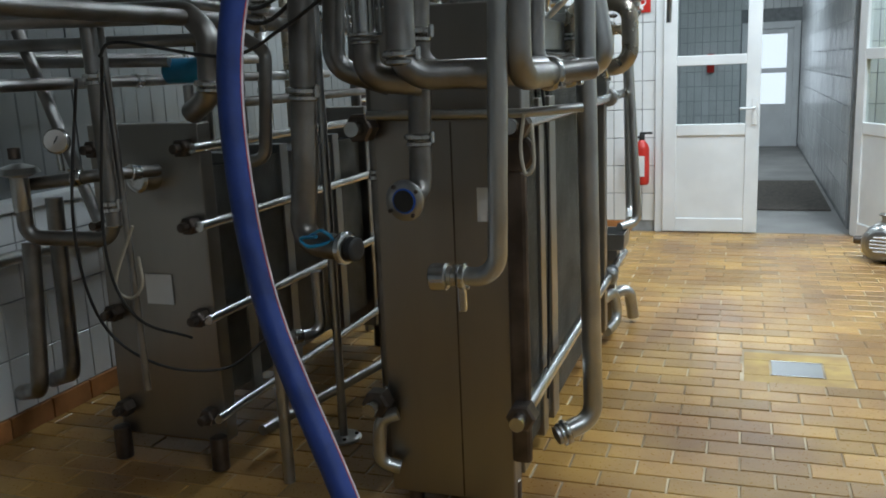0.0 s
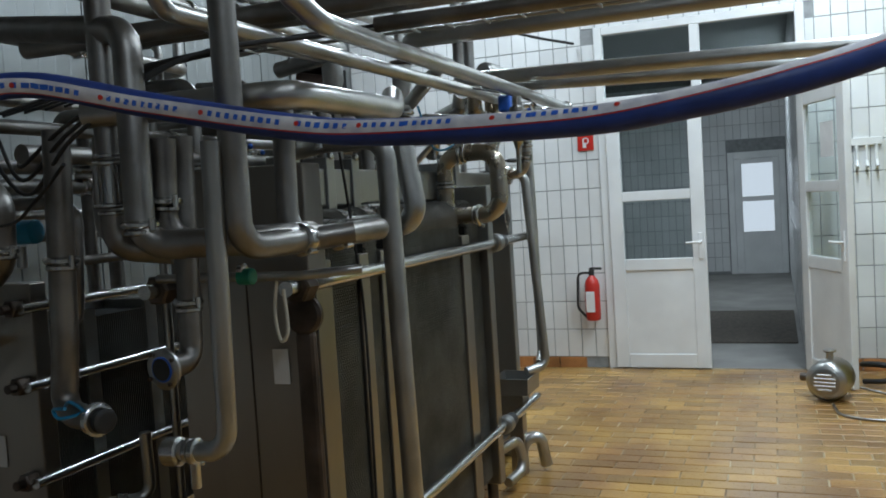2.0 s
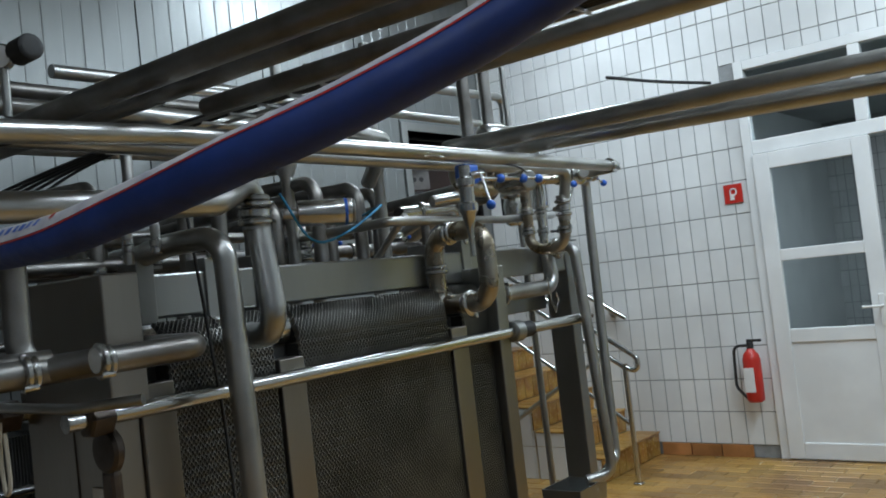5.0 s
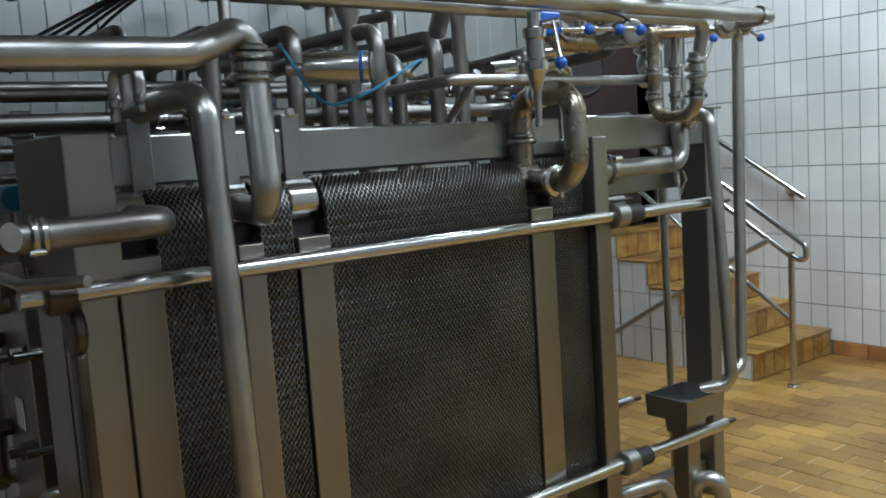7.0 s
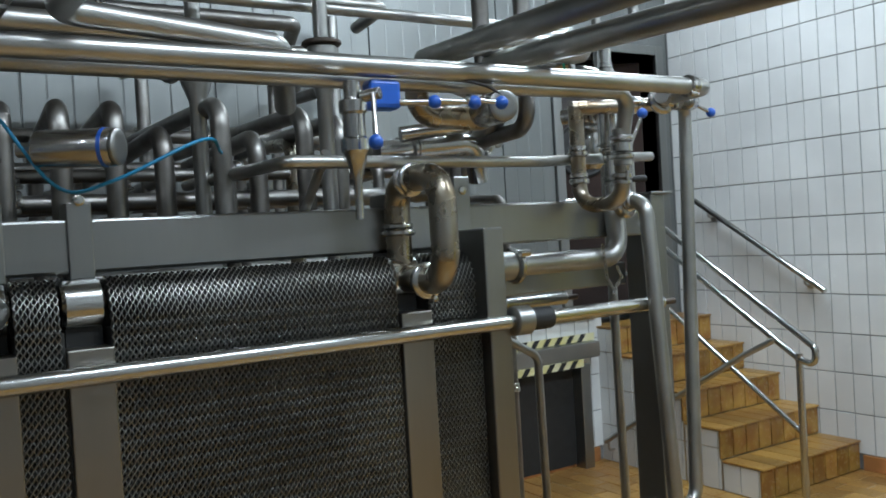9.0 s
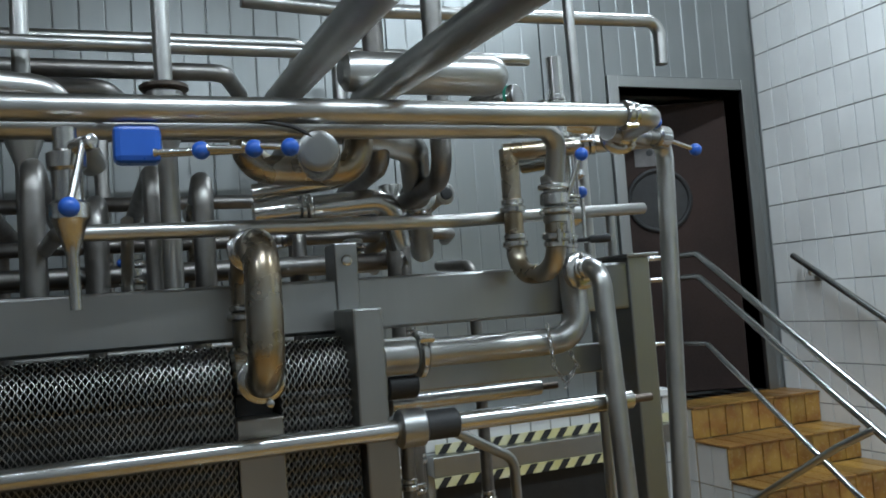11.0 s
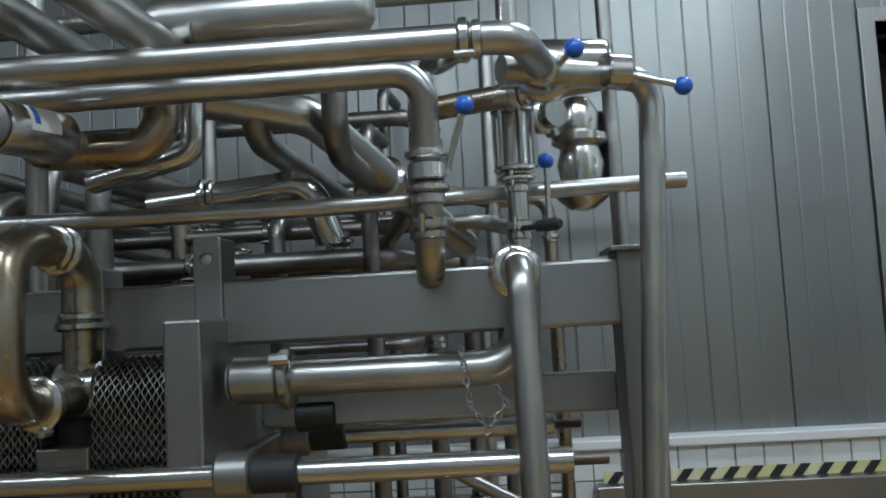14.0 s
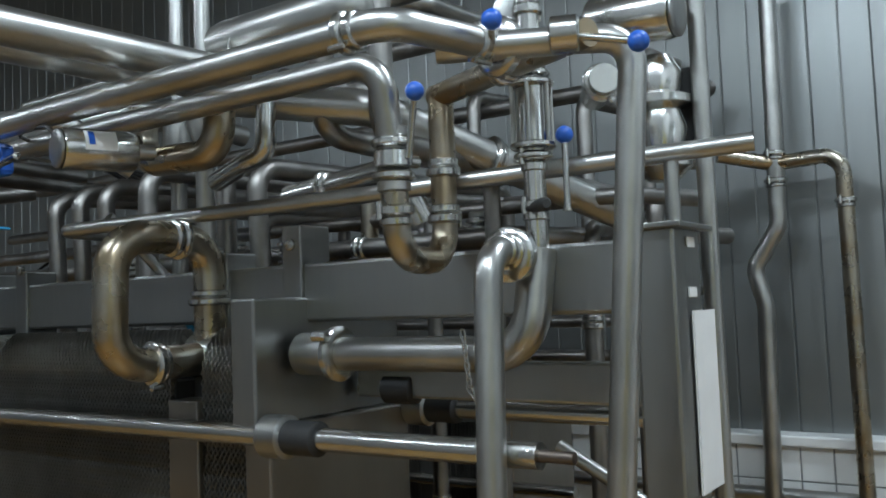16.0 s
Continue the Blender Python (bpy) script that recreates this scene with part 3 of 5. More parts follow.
pipe("straight guide pipe running over the beam", [(-1.250, 3.702, 1.818), (-0.640, 3.782, 1.831), (-0.75, 4.71, 1.84), (-0.96, 5.455, 1.88)], 0.018, 0.03)
for gy, gx in ((3.92, -0.66), (5.31, -0.925)):
    pipe("short upright strut between beam and guide pipe", [(gx - (0.2 if gy < 4 else 0), gy, 1.70), (gx - (0.02 if gy < 4 else 0), gy, 1.86)], 0.014)
pipe("tall thin steel pole behind the end post", [(-1.07, 5.335, 0.0), (-1.07, 5.335, 1.2), (-1.09, 5.32, 3.2)], 0.018)

# two wide pipes that leave overhead towards the side of the hall
pipe("wide overhead steel pipe crossing the hall", [(-0.72, 4.275, 2.14), (0.9, 4.275, 2.10), (3.2, 4.275, 2.05)], 0.034, 0.3)
pipe("wide overhead steel pipe crossing the hall", [(-0.64, 4.46, 2.12), (0.6, 4.46, 2.065), (3.2, 4.46, 1.97)], 0.034, 0.3)
dead = thing("pipe_end_chamber", turned((-0.620, 4.404, 2.188), (-0.620, 4.835, 2.190), [(0, 0.03), (0.03, 0.045), (0.1, 0.05), (0.9, 0.05), (0.96, 0.043), (1, 0.02)], 28), STEEL, "wide steel chamber with domed end on the overhead pipe", "pipe", True)
part("weld_band", disc((-0.62, 4.50, 2.165), (0, 1, 0), 0.0515, 0.006, 28), SHINY, dead, "", True)
pipe("wide steel pipe bend hanging below the headers", [(-0.600, 4.174, 2.084), (-0.600, 4.167, 1.955), (-0.600, 4.427, 1.948), (-0.600, 4.435, 2.070)], 0.034, 0.075, [], TAN)
pipe("polished pipe bend beside the actuator", [(-0.780, 4.214, 1.926), (-0.720, 4.391, 1.948), (-0.720, 4.447, 1.962), (-0.720, 4.452, 2.076)], 0.024, 0.055, [], SHINY)
actuator("brushed steel valve actuator with cable", (-0.33, 4.265, 1.945), (-0.475, 4.305, 1.95), 0.043)
act_l = root("label", "white paper label with a dark bar on the actuator", "label", (-0.40, 4.285, 1.95))
def wrap_label():
    a, b = Vector((-0.33, 4.265, 1.945)), Vector((-0.475, 4.305, 1.95))
    d = (b - a).normalized()
    up = Vector((0, 0, 1))
    side = d.cross(up).normalized()
    side = side if side.y > 0 else -side
    white, ink = bmesh.new(), bmesh.new()
    for bm, s0, s1, f0, f1, rr in ((white, 0.25, 0.68, -0.15, 0.95, 0.0436), (ink, 0.30, 0.38, 0.1, 0.85, 0.0440)):
        ring = [[bm.verts.new(a.lerp(b, q) + (side * math.cos(f) + up * math.sin(f)) * rr) for f in [f0 + (f1 - f0) * k / 8 for k in range(9)]] for q in (s0, s1)]
        for k in range(8):
            bm.faces.new((ring[0][k], ring[0][k + 1], ring[1][k + 1], ring[1][k]))
    return white, ink
wl, il = wrap_label()
part("paper", wl, PAPER, act_l)
part("print_bar", il, BLUE, act_l, "dark blue bar")
cord("black sensor cable on the actuator", [(-0.32, 4.28, 1.95), (-0.34, 4.2, 2.0), (-0.40, 4.0, 2.02), (-0.55, 3.8, 2.05)], 0.004, DARK)
actuator("steel valve actuator with blue band", (-0.36, 3.30, 1.835), (-0.46, 3.17, 1.84), 0.040, BLUE)
cord("thin blue air line under the actuator", [(-0.45, 3.1, 1.90), (-0.44, 3.2, 1.76), (-0.40, 3.3, 1.77), (-0.42, 3.5, 1.86), (-0.6, 3.6, 1.85)], 0.004, CYAN, "air_hose", "hose")
fun = thing("drip_funnel", turned((-0.296, 3.81, 1.98), (-0.304, 3.816, 1.665), [(0, 0.02), (0.12, 0.02), (0.14, 0.033), (0.22, 0.033), (0.24, 0.026), (0.4, 0.026), (0.42, 0.034), (0.5, 0.034), (0.52, 0.028), (0.7, 0.011), (1, 0.010)], 20), SHINY, "polished drip funnel with narrow spout under the header", "funnel", True)
part("stub", disc((-0.262, 3.84, 1.945), (0.7, 0.6, 0.1), 0.014, 0.05, 14), SHINY, fun, "", True)
knob_lever("hanging steel valve lever with blue knob", (-0.25, 3.84, 1.945), (-0.207, 3.816, 1.84))
for px_, py_2 in ((0.02, 0.10), (0.06, 0.19), (0.09, 0.25)):
    knob_lever("short steel valve lever with blue knob", (-0.36 + px_, 3.86 + py_2, 1.945), (-0.33 + px_, 3.93 + py_2, 1.945 - 0.1 * px_))
thing("valve_rod", disc((-0.345, 4.03, 1.947), (0.25, 1, 0), 0.008, 0.20, 12), SHINY, "slim polished rod joining the valve levers", "rod", True)
thing("valve_block", box(-0.405, -0.35, 3.89, 3.975, 1.93, 2.003, 0.012), BLUE, "blue plastic valve block under the header", "valve")
pipe("heat tinted steel crossover bend on the plate pack", [(-0.775, 4.185, 1.53), (-0.775, 4.185, 1.785), (-0.508, 4.175, 1.785), (-0.502, 4.172, 1.49), (-0.76, 4.185, 1.495)], 0.039, 0.085, [(0, 0.4), (1, 0.33), (3, 0.42)], TAN)

# pipes at the front of the exchanger
pipe("thick upright steel pipe bending into the exchanger", [(-0.52, 2.08, 2.75), (-0.52, 2.09, 1.485), (-0.45, 2.79, 1.497), (-0.74, 2.80, 1.50)], 0.034, 0.07, [(1, 0.35), (1, 0.6)], material=DULL)
pipe("upright steel pipe with elbow in front of the end plate", [(-1.434, 2.300, 2.157), (-0.834, 2.120, 2.050), (-0.83, 2.112, 1.50), (-0.55, 2.2, 1.50), (-0.50, 2.4, 1.50)], 0.038, 0.075, [(1, 0.9)], material=DULL)
pipe("upright steel pipe ending in an open flange", [(-0.860, 2.340, 1.794), (-0.877, 2.340, 1.331), (-0.878, 2.340, 1.159), (-0.885, 2.235, 1.16)], 0.033, 0.06, [(1, 0.02)], material=DULL)
fl = thing("open_flange", disc((-0.885, 2.225, 1.16), (0.1, 1, 0.05), 0.058, 0.02, 28), STEEL, "open round pipe flange with bolt holes and blue lining", "flange", True)
part("lining", disc((-0.884, 2.214, 1.16), (0.1, 1, 0.05), 0.036, 0.004, 24), BLUE, fl, "blue lining", True)
# Black disc painted as the shade inside the flange hole.
part("bore_shade", disc((-0.884, 2.211, 1.16), (0.1, 1, 0.05), 0.031, 0.004, 24), DARK, fl, "", True)
for k in range(4):
    a = k * math.tau / 4 + 0.6
    part("bolt", disc((-0.885 + 0.048 * math.cos(a), 2.212, 1.16 + 0.048 * math.sin(a)), (0, 1, 0), 0.006, 0.012, 8), CASTING, fl)
pipe("slim upright pipe ending in a polished coupling", [(-0.554, 2.050, 1.744), (-0.560, 2.060, 1.404), (-0.579, 2.060, 0.990), (-0.725, 2.05, 0.995)], 0.025, 0.06, [(2, 0.62)])
cpl = thing("pipe_coupling", disc((-0.73, 2.05, 0.99), (1, 0, 0.05), 0.036, 0.05, 20), SHINY, "polished screw coupling at a pipe end", "coupling", True)
part("hook_lug", box(-0.68, -0.66, 2.04, 2.06, 0.90, 0.98, 0.004), SHINY, cpl)
pipe("long steel downpipe beside the plate pack", [(-0.86, 2.86, 1.76), (-0.70, 2.88, 1.785), (-0.50, 2.92, 1.79), (-0.485, 2.950, 0.258), (-0.602, 2.860, 0.215)], 0.034, 0.075, [(3, 0.75)])
pipe("wide steel pipe bending down to the valve", [(-0.98, 2.12, 1.85), (-0.425, 2.21, 1.857), (-0.438, 2.862, 1.870), (-0.525, 3.06, 1.95), (-0.50, 3.05, 1.80), (-0.442, 3.035, 1.492), (-0.74, 3.09, 1.50)], 0.037, 0.07)
valve("steel butterfly valve below the pipe bend", (-0.503, 3.05, 1.85), (0.05, 0, 1), 0.038, 0.07)
loop = pipe("small looped breather pipe with clamp", [(-0.78, 2.80, 1.74), (-0.78, 2.80, 1.87), (-0.70, 2.84, 1.87), (-0.70, 2.84, 1.76)], 0.014, 0.035, [(0, 0.35), (2, 0.7)])
pipe("thick upright pipe with an open elbow", [(-1.119, 2.150, 1.824), (-1.148, 2.150, 1.257), (-1.174, 2.150, 1.051), (-1.005, 2.10, 1.045)], 0.036, 0.06, [(0, 0.62)], material=DULL)
ov = thing("open_coupling", disc((-1.02, 2.11, 1.045), (1, -0.3, 0), 0.046, 0.03, 24), SHINY, "open threaded coupling, its shaded inside painted black", "coupling", True)
# Solid black plug in place of the coupling's shaded inside.
part("bore_shade", disc((-0.992, 2.10, 1.045), (1, -0.3, 0), 0.033, 0.03, 24), DARK, ov, "", True)
cord("blue cord wound round the pipe elbow", [(-1.12, 2.10, 1.08), (-1.07, 2.07, 1.10), (-1.05, 2.09, 1.07), (-1.11, 2.07, 1.055), (-1.14, 2.08, 1.075), (-1.08, 2.06, 1.085)], 0.005, CYAN, "cord", "cord")
sight_glass("sight glass with tie rods in the front pipework", (-0.945, 2.15, 1.665), 0.042, 0.11)
pipe("steel bend below the sight glass", [(-0.945, 2.15, 1.60), (-0.945, 2.15, 1.50), (-0.82, 2.22, 1.48)], 0.036, 0.07, material=DULL)
pipe("steel pipe above the sight glass", [(-0.945, 2.15, 1.73), (-0.945, 2.15, 2.4)], 0.034, material=DULL)
pipe("steel pipe bend beside the sight glass", [(-1.094, 2.300, 1.808), (-1.114, 2.300, 1.531), (-0.963, 2.350, 1.477)], 0.032, 0.07, material=DULL)
pipe("steel pipe elbow at the exchanger head", [(-0.813, 2.200, 1.777), (-0.827, 2.200, 1.506), (-0.646, 2.300, 1.490)], 0.036, 0.075, [(0, 0.6)], material=DULL)
pipe("steel pipe elbow at the exchanger head", [(-0.535, 2.350, 1.770), (-0.541, 2.350, 1.485), (-0.396, 2.450, 1.500)], 0.030, 0.07, material=DULL)
pipe("thin steel cross pipe on the front plate", [(-1.106, 2.500, 1.382), (-0.603, 2.500, 1.379), (-0.455, 2.600, 1.386)], 0.014, 0.03)
gv = thing("sampling_valve", disc((-0.617, 2.250, 1.403), (1, 0, 0), 0.022, 0.045, 16), GREEN, "small green sampling valve with a cord loop", "valve", True)
part("stem", disc((-0.628, 2.250, 1.421), (1, 0, 0), 0.018, 0.02, 12), SHINY, gv, "", True)
cord("pale cord loop hanging from the tap", [(-0.559, 2.300, 1.385), (-0.570, 2.300, 1.297), (-0.558, 2.300, 1.226), (-0.534, 2.300, 1.252), (-0.539, 2.300, 1.362)], 0.005, ROPE, "cord", "cord")
span = root("hook_spanner", "dark cast spanner hanging on the tie bar nut", "spanner", (-0.665, 2.615, 0.22))
part("handle", box(-0.700, -0.632, 2.602, 2.632, 0.22, 1.20, 0.014), CASTING, span)
part("jaw", disc((-0.666, 2.615, 1.25), (0, 1, 0), 0.062, 0.034, 24), CASTING, span, "", True)
thing("paper_label", box(-0.80, -0.745, 2.632, 2.636, 1.03, 1.14), PAPER, "small worn paper label on the front plate", "label")
pipe("grey pipe hook under the front plate", [(-1.10, 2.60, 0.36), (-1.16, 2.58, 0.34), (-1.17, 2.58, 0.18), (-1.10, 2.60, 0.16)], 0.024, 0.05)
pipe("curved drain stub behind the end plate", [(-0.70, 4.52, 0.26), (-0.66, 4.74, 0.26), (-0.64, 4.80, 0.09), (-0.68, 4.60, 0.07)], 0.028, 0.07)
spike = thing("pipe_stand", sweep([Vector((-1.56, 3.09, z)) for z in (0.01, 0.9, 2.0)], 0.017, 12), STEEL, "slender steel pipe stand with round base flange", "stand", True)
part("base_flange", disc((-1.56, 3.09, 0.012), (0, 0, 1), 0.075, 0.02, 24), STEEL, spike, "", True)
for k in range(4):
    part("bolt", disc((-1.56 + 0.055 * math.cos(k * 1.57 + 0.5), 3.09 + 0.055 * math.sin(k * 1.57 + 0.5), 0.026), (0, 0, 1), 0.008, 0.01, 6), CASTING, spike)
cord("black cable down the plate pack", [(-0.70, 2.95, 1.9), (-0.66, 2.96, 1.5), (-0.64, 2.97, 1.2), (-0.65, 2.99, 0.7), (-0.66, 3.0, 0.3)], 0.005, DARK)

# funnel, trap and stand under the drain pipe
hop = root("drain_funnel", "square stainless drain funnel on a leg", "funnel", (-0.72, 4.97, 0))
def hopper():
    bm = bmesh.new()
    c = Vector((-0.72, 4.97, 0))
    rings = []
    for hw, hd, z in ((0.05, 0.06, 0.40), (0.055, 0.065, 0.46), (0.10, 0.12, 0.475), (0.105, 0.125, 0.565), (0.098, 0.118, 0.565), (0.093, 0.113, 0.49), (0.03, 0.03, 0.46)):
        rings.append([bm.verts.new(c + Vector((sx * hw, sy * hd, z))) for sx, sy in ((-1, -1), (1, -1), (1, 1), (-1, 1))])
    for a, b in zip(rings, rings[1:]):
        for k in range(4):
            bm.faces.new((a[k], a[(k + 1) % 4], b[(k + 1) % 4], b[k]))
    bm.faces.new(rings[-1])
    return bm
part("bowl", hopper(), SHEET, hop)
part("leg", box(-0.76, -0.68, 4.93, 5.01, 0.0, 0.40, 0.005), FRAME, hop)
pipe("thick curved trap pipe on the floor", [(-0.74, 4.98, 0.06), (-0.68, 4.99, 0.20), (-0.61, 5.03, 0.20), (-0.59, 5.06, 0.03)], 0.034, 0.06)
sheet = thing("paper_sheet", box(-0.985, -0.865, 5.354, 5.358, 1.25, 1.575), PAPER, "white paper sheet taped to the end post", "paper")
for z in (1.60, 1.69):
    part("tape", box(-0.90, -0.86, 5.3515, 5.3545, z, z + 0.018), PAPER, sheet)
chain = root("chain", "small steel chain looped under the pipe", "chain", (-0.725, 5.0, 1.42))
swag = [Vector(p) for p in ((-0.725, 4.956, 1.545), (-0.725, 4.968, 1.44), (-0.725, 5.0, 1.39), (-0.725, 5.036, 1.44), (-0.725, 5.014, 1.48))]
for (p, q), n in zip(zip(swag, swag[1:]), (7, 4, 4, 3)):
    for k in range(n):
        c, d = p.lerp(q, k / n), (q - p).normalized()
        w = Vector((1, 0, 0)) if k % 2 else Vector((1, 0, 0)).cross(d)
        part("link", sweep([c + w * 0.005 * math.cos(a) + d * 0.011 * math.sin(a) for a in [j * math.tau / 10 for j in range(11)]], 0.0019, 6, caps=False), SHINY, chain)

# ---- pipe rack behind the beam ----
for y, xn, far, z in ((3.16, -0.48, True, 2.01), (3.30, -0.48, True, 2.02), (3.44, -0.46, True, 2.02), (3.58, -0.46, False, 2.02), (3.72, -0.95, None, 2.03), (3.86, -0.46, False, 2.01), (4.0, -1.0, None, 2.02), (4.12, -0.52, True, 2.0), (4.55, -0.52, True, 2.0), (4.72, -0.52, False, 1.96)):
    if y > 4.5:
        pts = [(-0.80, y, 2.6), (-0.80, y, z), (-2.3, y + 0.1, z - 0.05)]
    elif far is True:
        pts = [(-1.02, y, 1.60), (-1.0, y, z), (-2.2, y + 0.1, z + 0.02), (-2.2, y + 0.1, 1.0)]
    elif far is None:
        pts = [(-2.4, y, z + 0.02), (xn, y, z), (xn, y, 1.62)]
    else:
        pts = [(-1.04, y, 1.60), (-1.04, y, z - 0.06), (-2.75, y + 0.05, z - 0.10)]
    pipe("long steel pipe of the rack behind the beam", pts, 0.028, 0.07, [], DULL)
for x, z, y0, y1, r in ((-1.30, 1.775, 2.2, 4.74, 0.028), (-1.45, 1.87, 2.0, 5.0, 0.022), (-1.62, 1.70, 1.6, 4.9, 0.026), (-1.85, 1.93, 1.2, 4.8, 0.024), (-2.05, 1.80, 0.8, 4.9, 0.028), (-2.4, 2.12, 0.4, 4.7, 0.030), (-2.65, 1.62, 0.4, 4.6, 0.024), (-2.3, 1.52, 2.0, 4.7, 0.022), (-1.5, 2.36, 0.6, 3.9, 0.034), (-1.7, 2.48, 0.6, 4.3, 0.03), (-2.6, 2.45, 0.4, 4.7, 0.035), (-1.9, 1.42, 3.0, 4.8, 0.02)):
    pipe("long horizontal steel pipe in the rack", [(x, y0, z), (x, y1, z), (x - 0.3, y1 + 0.1, z)], r, 0.07, [(0, 0.35), (0, 0.8)], DULL)
for x, y, z0, z1, r in ((-1.25, 4.72, 0.0, 1.95, 0.022), (-1.35, 3.35, 0, 1.8, 0.024), (-1.3, 3.0, 0, 2.05, 0.026), (-1.45, 4.15, 0, 1.98, 0.028), (-1.36, 4.45, 0, 1.9, 0.022), (-1.55, 4.85, 0, 1.8, 0.026), (-1.4, 5.05, 0, 1.75, 0.02), (-1.8, 4.95, 0, 1.9, 0.026), (-2.5, 3.9, 0, 2.5, 0.03), (-2.1, 4.6, 0, 2.3, 0.028), (-2.7, 4.6, 0, 2.6, 0.025), (-1.28, 3.85, 0, 1.9, 0.024)):
    st = pipe("upright steel pipe behind the exchanger", [(x, y, z0), (x, y, z1), (x - 0.35, y + 0.02, z1 + 0.02)], r, 0.06, [(0, 0.55), (0, 0.85)], TAN if abs(y - 4.15) < 0.01 else DULL)
for x, y, z in ((-1.28, 3.2, 1.80), (-1.45, 3.55, 1.80), (-1.3, 3.95, 1.78), (-1.5, 4.3, 1.80), (-1.35, 4.62, 1.80), (-1.6, 2.75, 1.78)):
    valve("steel valve with union rings in the rack", (x, y, z), (0, 0, 1), 0.028, 0.07)
    knob_lever("small steel lever with blue knob", (x + 0.04, y, z), (x + 0.10, y - 0.03, z + 0.02), 0.004, 0.011)
thing("valve_can", turned((-1.241, 4.72, 1.90), (-1.241, 4.72, 2.01), [(0, 0.03), (0.02, 0.036), (0.98, 0.036), (1, 0.03)], 24), SHINY, "upright polished valve can", "valve", True)
pipe("polished wide elbow behind the trap bend", [(-1.0, 4.25, 1.90), (-0.98, 4.62, 1.93), (-1.02, 4.66, 1.80)], 0.035, 0.06, [(0, 0.35)], SHINY)
pipe("wide dark steel pipe sloping to the rack", [(-0.72, 4.35, 2.10), (-0.85, 4.66, 2.05), (-1.6, 4.95, 1.82)], 0.042, 0.09, [(1, 0.4)])
pipe("high steel pipe with an elbow near the wall", [(-1.00, 2.85, 2.245), (-1.00, 3.66, 2.229), (-1.35, 3.70, 2.19)], 0.035, 0.07)
pipe("high slim steel pipe along the rack", [(-1.000, 3.0, 2.345), (-1.000, 5.111, 2.352)], 0.018)
pipe("high steel pipe ending beside the control valve", [(-1.30, 2.9, 2.445), (-1.30, 4.48, 2.462), (-1.60, 4.52, 2.46)], 0.024, 0.05, [(0, 0.3)])
pipe("high slim steel pipe along the rack", [(-1.100, 3.184, 2.193), (-1.100, 4.106, 2.229)], 0.022)
for k, (x, y) in enumerate(((-0.90, 4.03), (-1.08, 3.70))):
    hw = thing("control_valve", turned((x, y, 1.69), (x, y, 2.6), [(0, 0.024), (0.4, 0.024), (0.46, 0.045), (0.56, 0.045), (0.58, 0.022), (1, 0.022)], 20), STEEL, "tall control valve with broad dark flange", "valve", True)
    part("bonnet", disc((x, y, 2.212), (0, 0, 1), 0.06, 0.018, 24), CASTING, hw, "", True)
act = actuator("large horizontal steel actuator near the panel wall", (-1.0, 5.31, 2.165), (-1.0, 5.13, 2.178), 0.052, None)
actuator("round steel valve drive with a green ring", (-0.885, 5.0, 2.207), (-1.0, 4.92, 2.20), 0.038, GREEN)
pipe("short polished stub with a clamp ring", [(-0.925, 5.185, 2.04), (-1.06, 5.10, 2.04)], 0.030, None, [(0, 0.25)], SHINY)
dome = thing("membrane_valve", turned((-1.063, 5.245, 1.84), (-1.063, 5.245, 2.10), [(0, 0.03), (0.1, 0.06), (0.16, 0.06), (0.2, 0.045), (0.4, 0.055), (0.55, 0.045), (0.6, 0.065), (0.66, 0.065), (0.7, 0.045), (0.85, 0.05), (1, 0.03)], 24), SHINY, "round bellied polished membrane valve", "valve", True)
thing("solenoid_block", box(-1.163, -1.103, 5.275, 5.315, 1.90, 2.08, 0.008), DARK, "black plastic solenoid block", "valve")

# pipes fixed to the panel wall
pipe("upright wall pipe with a stepped offset", [(-2.900, 5.053, 2.861), (-2.900, 5.043, 2.221), (-2.900, 5.043, 1.861), (-2.900, 4.940, 1.699), (-2.900, 4.977, 1.551), (-2.900, 4.961, 0.62)], 0.034, 0.08, [(1, 0.2), (1, 0.5)])
pipe("wall pipe with heat tinted elbow", [(-2.800, 4.850, 2.155), (-2.900, 5.041, 2.108), (-2.900, 5.290, 2.121), (-2.900, 5.293, 1.862), (-2.900, 5.300, 0.62)], 0.030, 0.08, [(2, 0.7)], TAN)
pipe("low horizontal wall pipe on the plinth", [(-2.945, 2.5, 0.80), (-2.945, 5.3, 0.80)], 0.03)

# ---- overhead pipes crossing the walkway ----
for y, z, r, x0 in ((2.58, 2.15, 0.032, -1.6), (2.76, 2.17, 0.027, -1.4), (2.95, 2.15, 0.026, -0.5)):
    pipe("long overhead steel pipe crossing the walkway", [(x0, y - 0.04, z), (3.2, y + 0.28, z + 0.05)], r, material=DULL)
pipe("long overhead steel pipe above the hose", [(-1.9, 2.36, 2.41), (3.2, 2.34, 2.33)], 0.034, material=DULL)
pipe("overhead steel pipe turning along the exchanger", [(3.2, 3.50, 2.20), (-0.53, 3.23, 2.15), (-0.62, 3.78, 2.13), (-0.80, 3.86, 2.00)], 0.030, 0.06)
pipe("high steel pipe bending down near the wall", [(-1.600, 4.356, 2.708), (-1.600, 4.679, 2.694), (-1.600, 6.067, 2.727), (-1.600, 6.063, 2.545)], 0.026, 0.06)
op = thing("open_flange", disc((-1.200, 4.887, 1.974), (1, 0.2, 0), 0.036, 0.02, 24), STEEL, "open pipe flange in the rack, its shaded inside painted black", "flange", True)
# This pipe end is closed; a black disc draws its inner shade.
part("bore_shade", disc((-1.190, 4.886, 1.972), (1, 0.2, 0), 0.02, 0.02, 20), DARK, op, "", True)
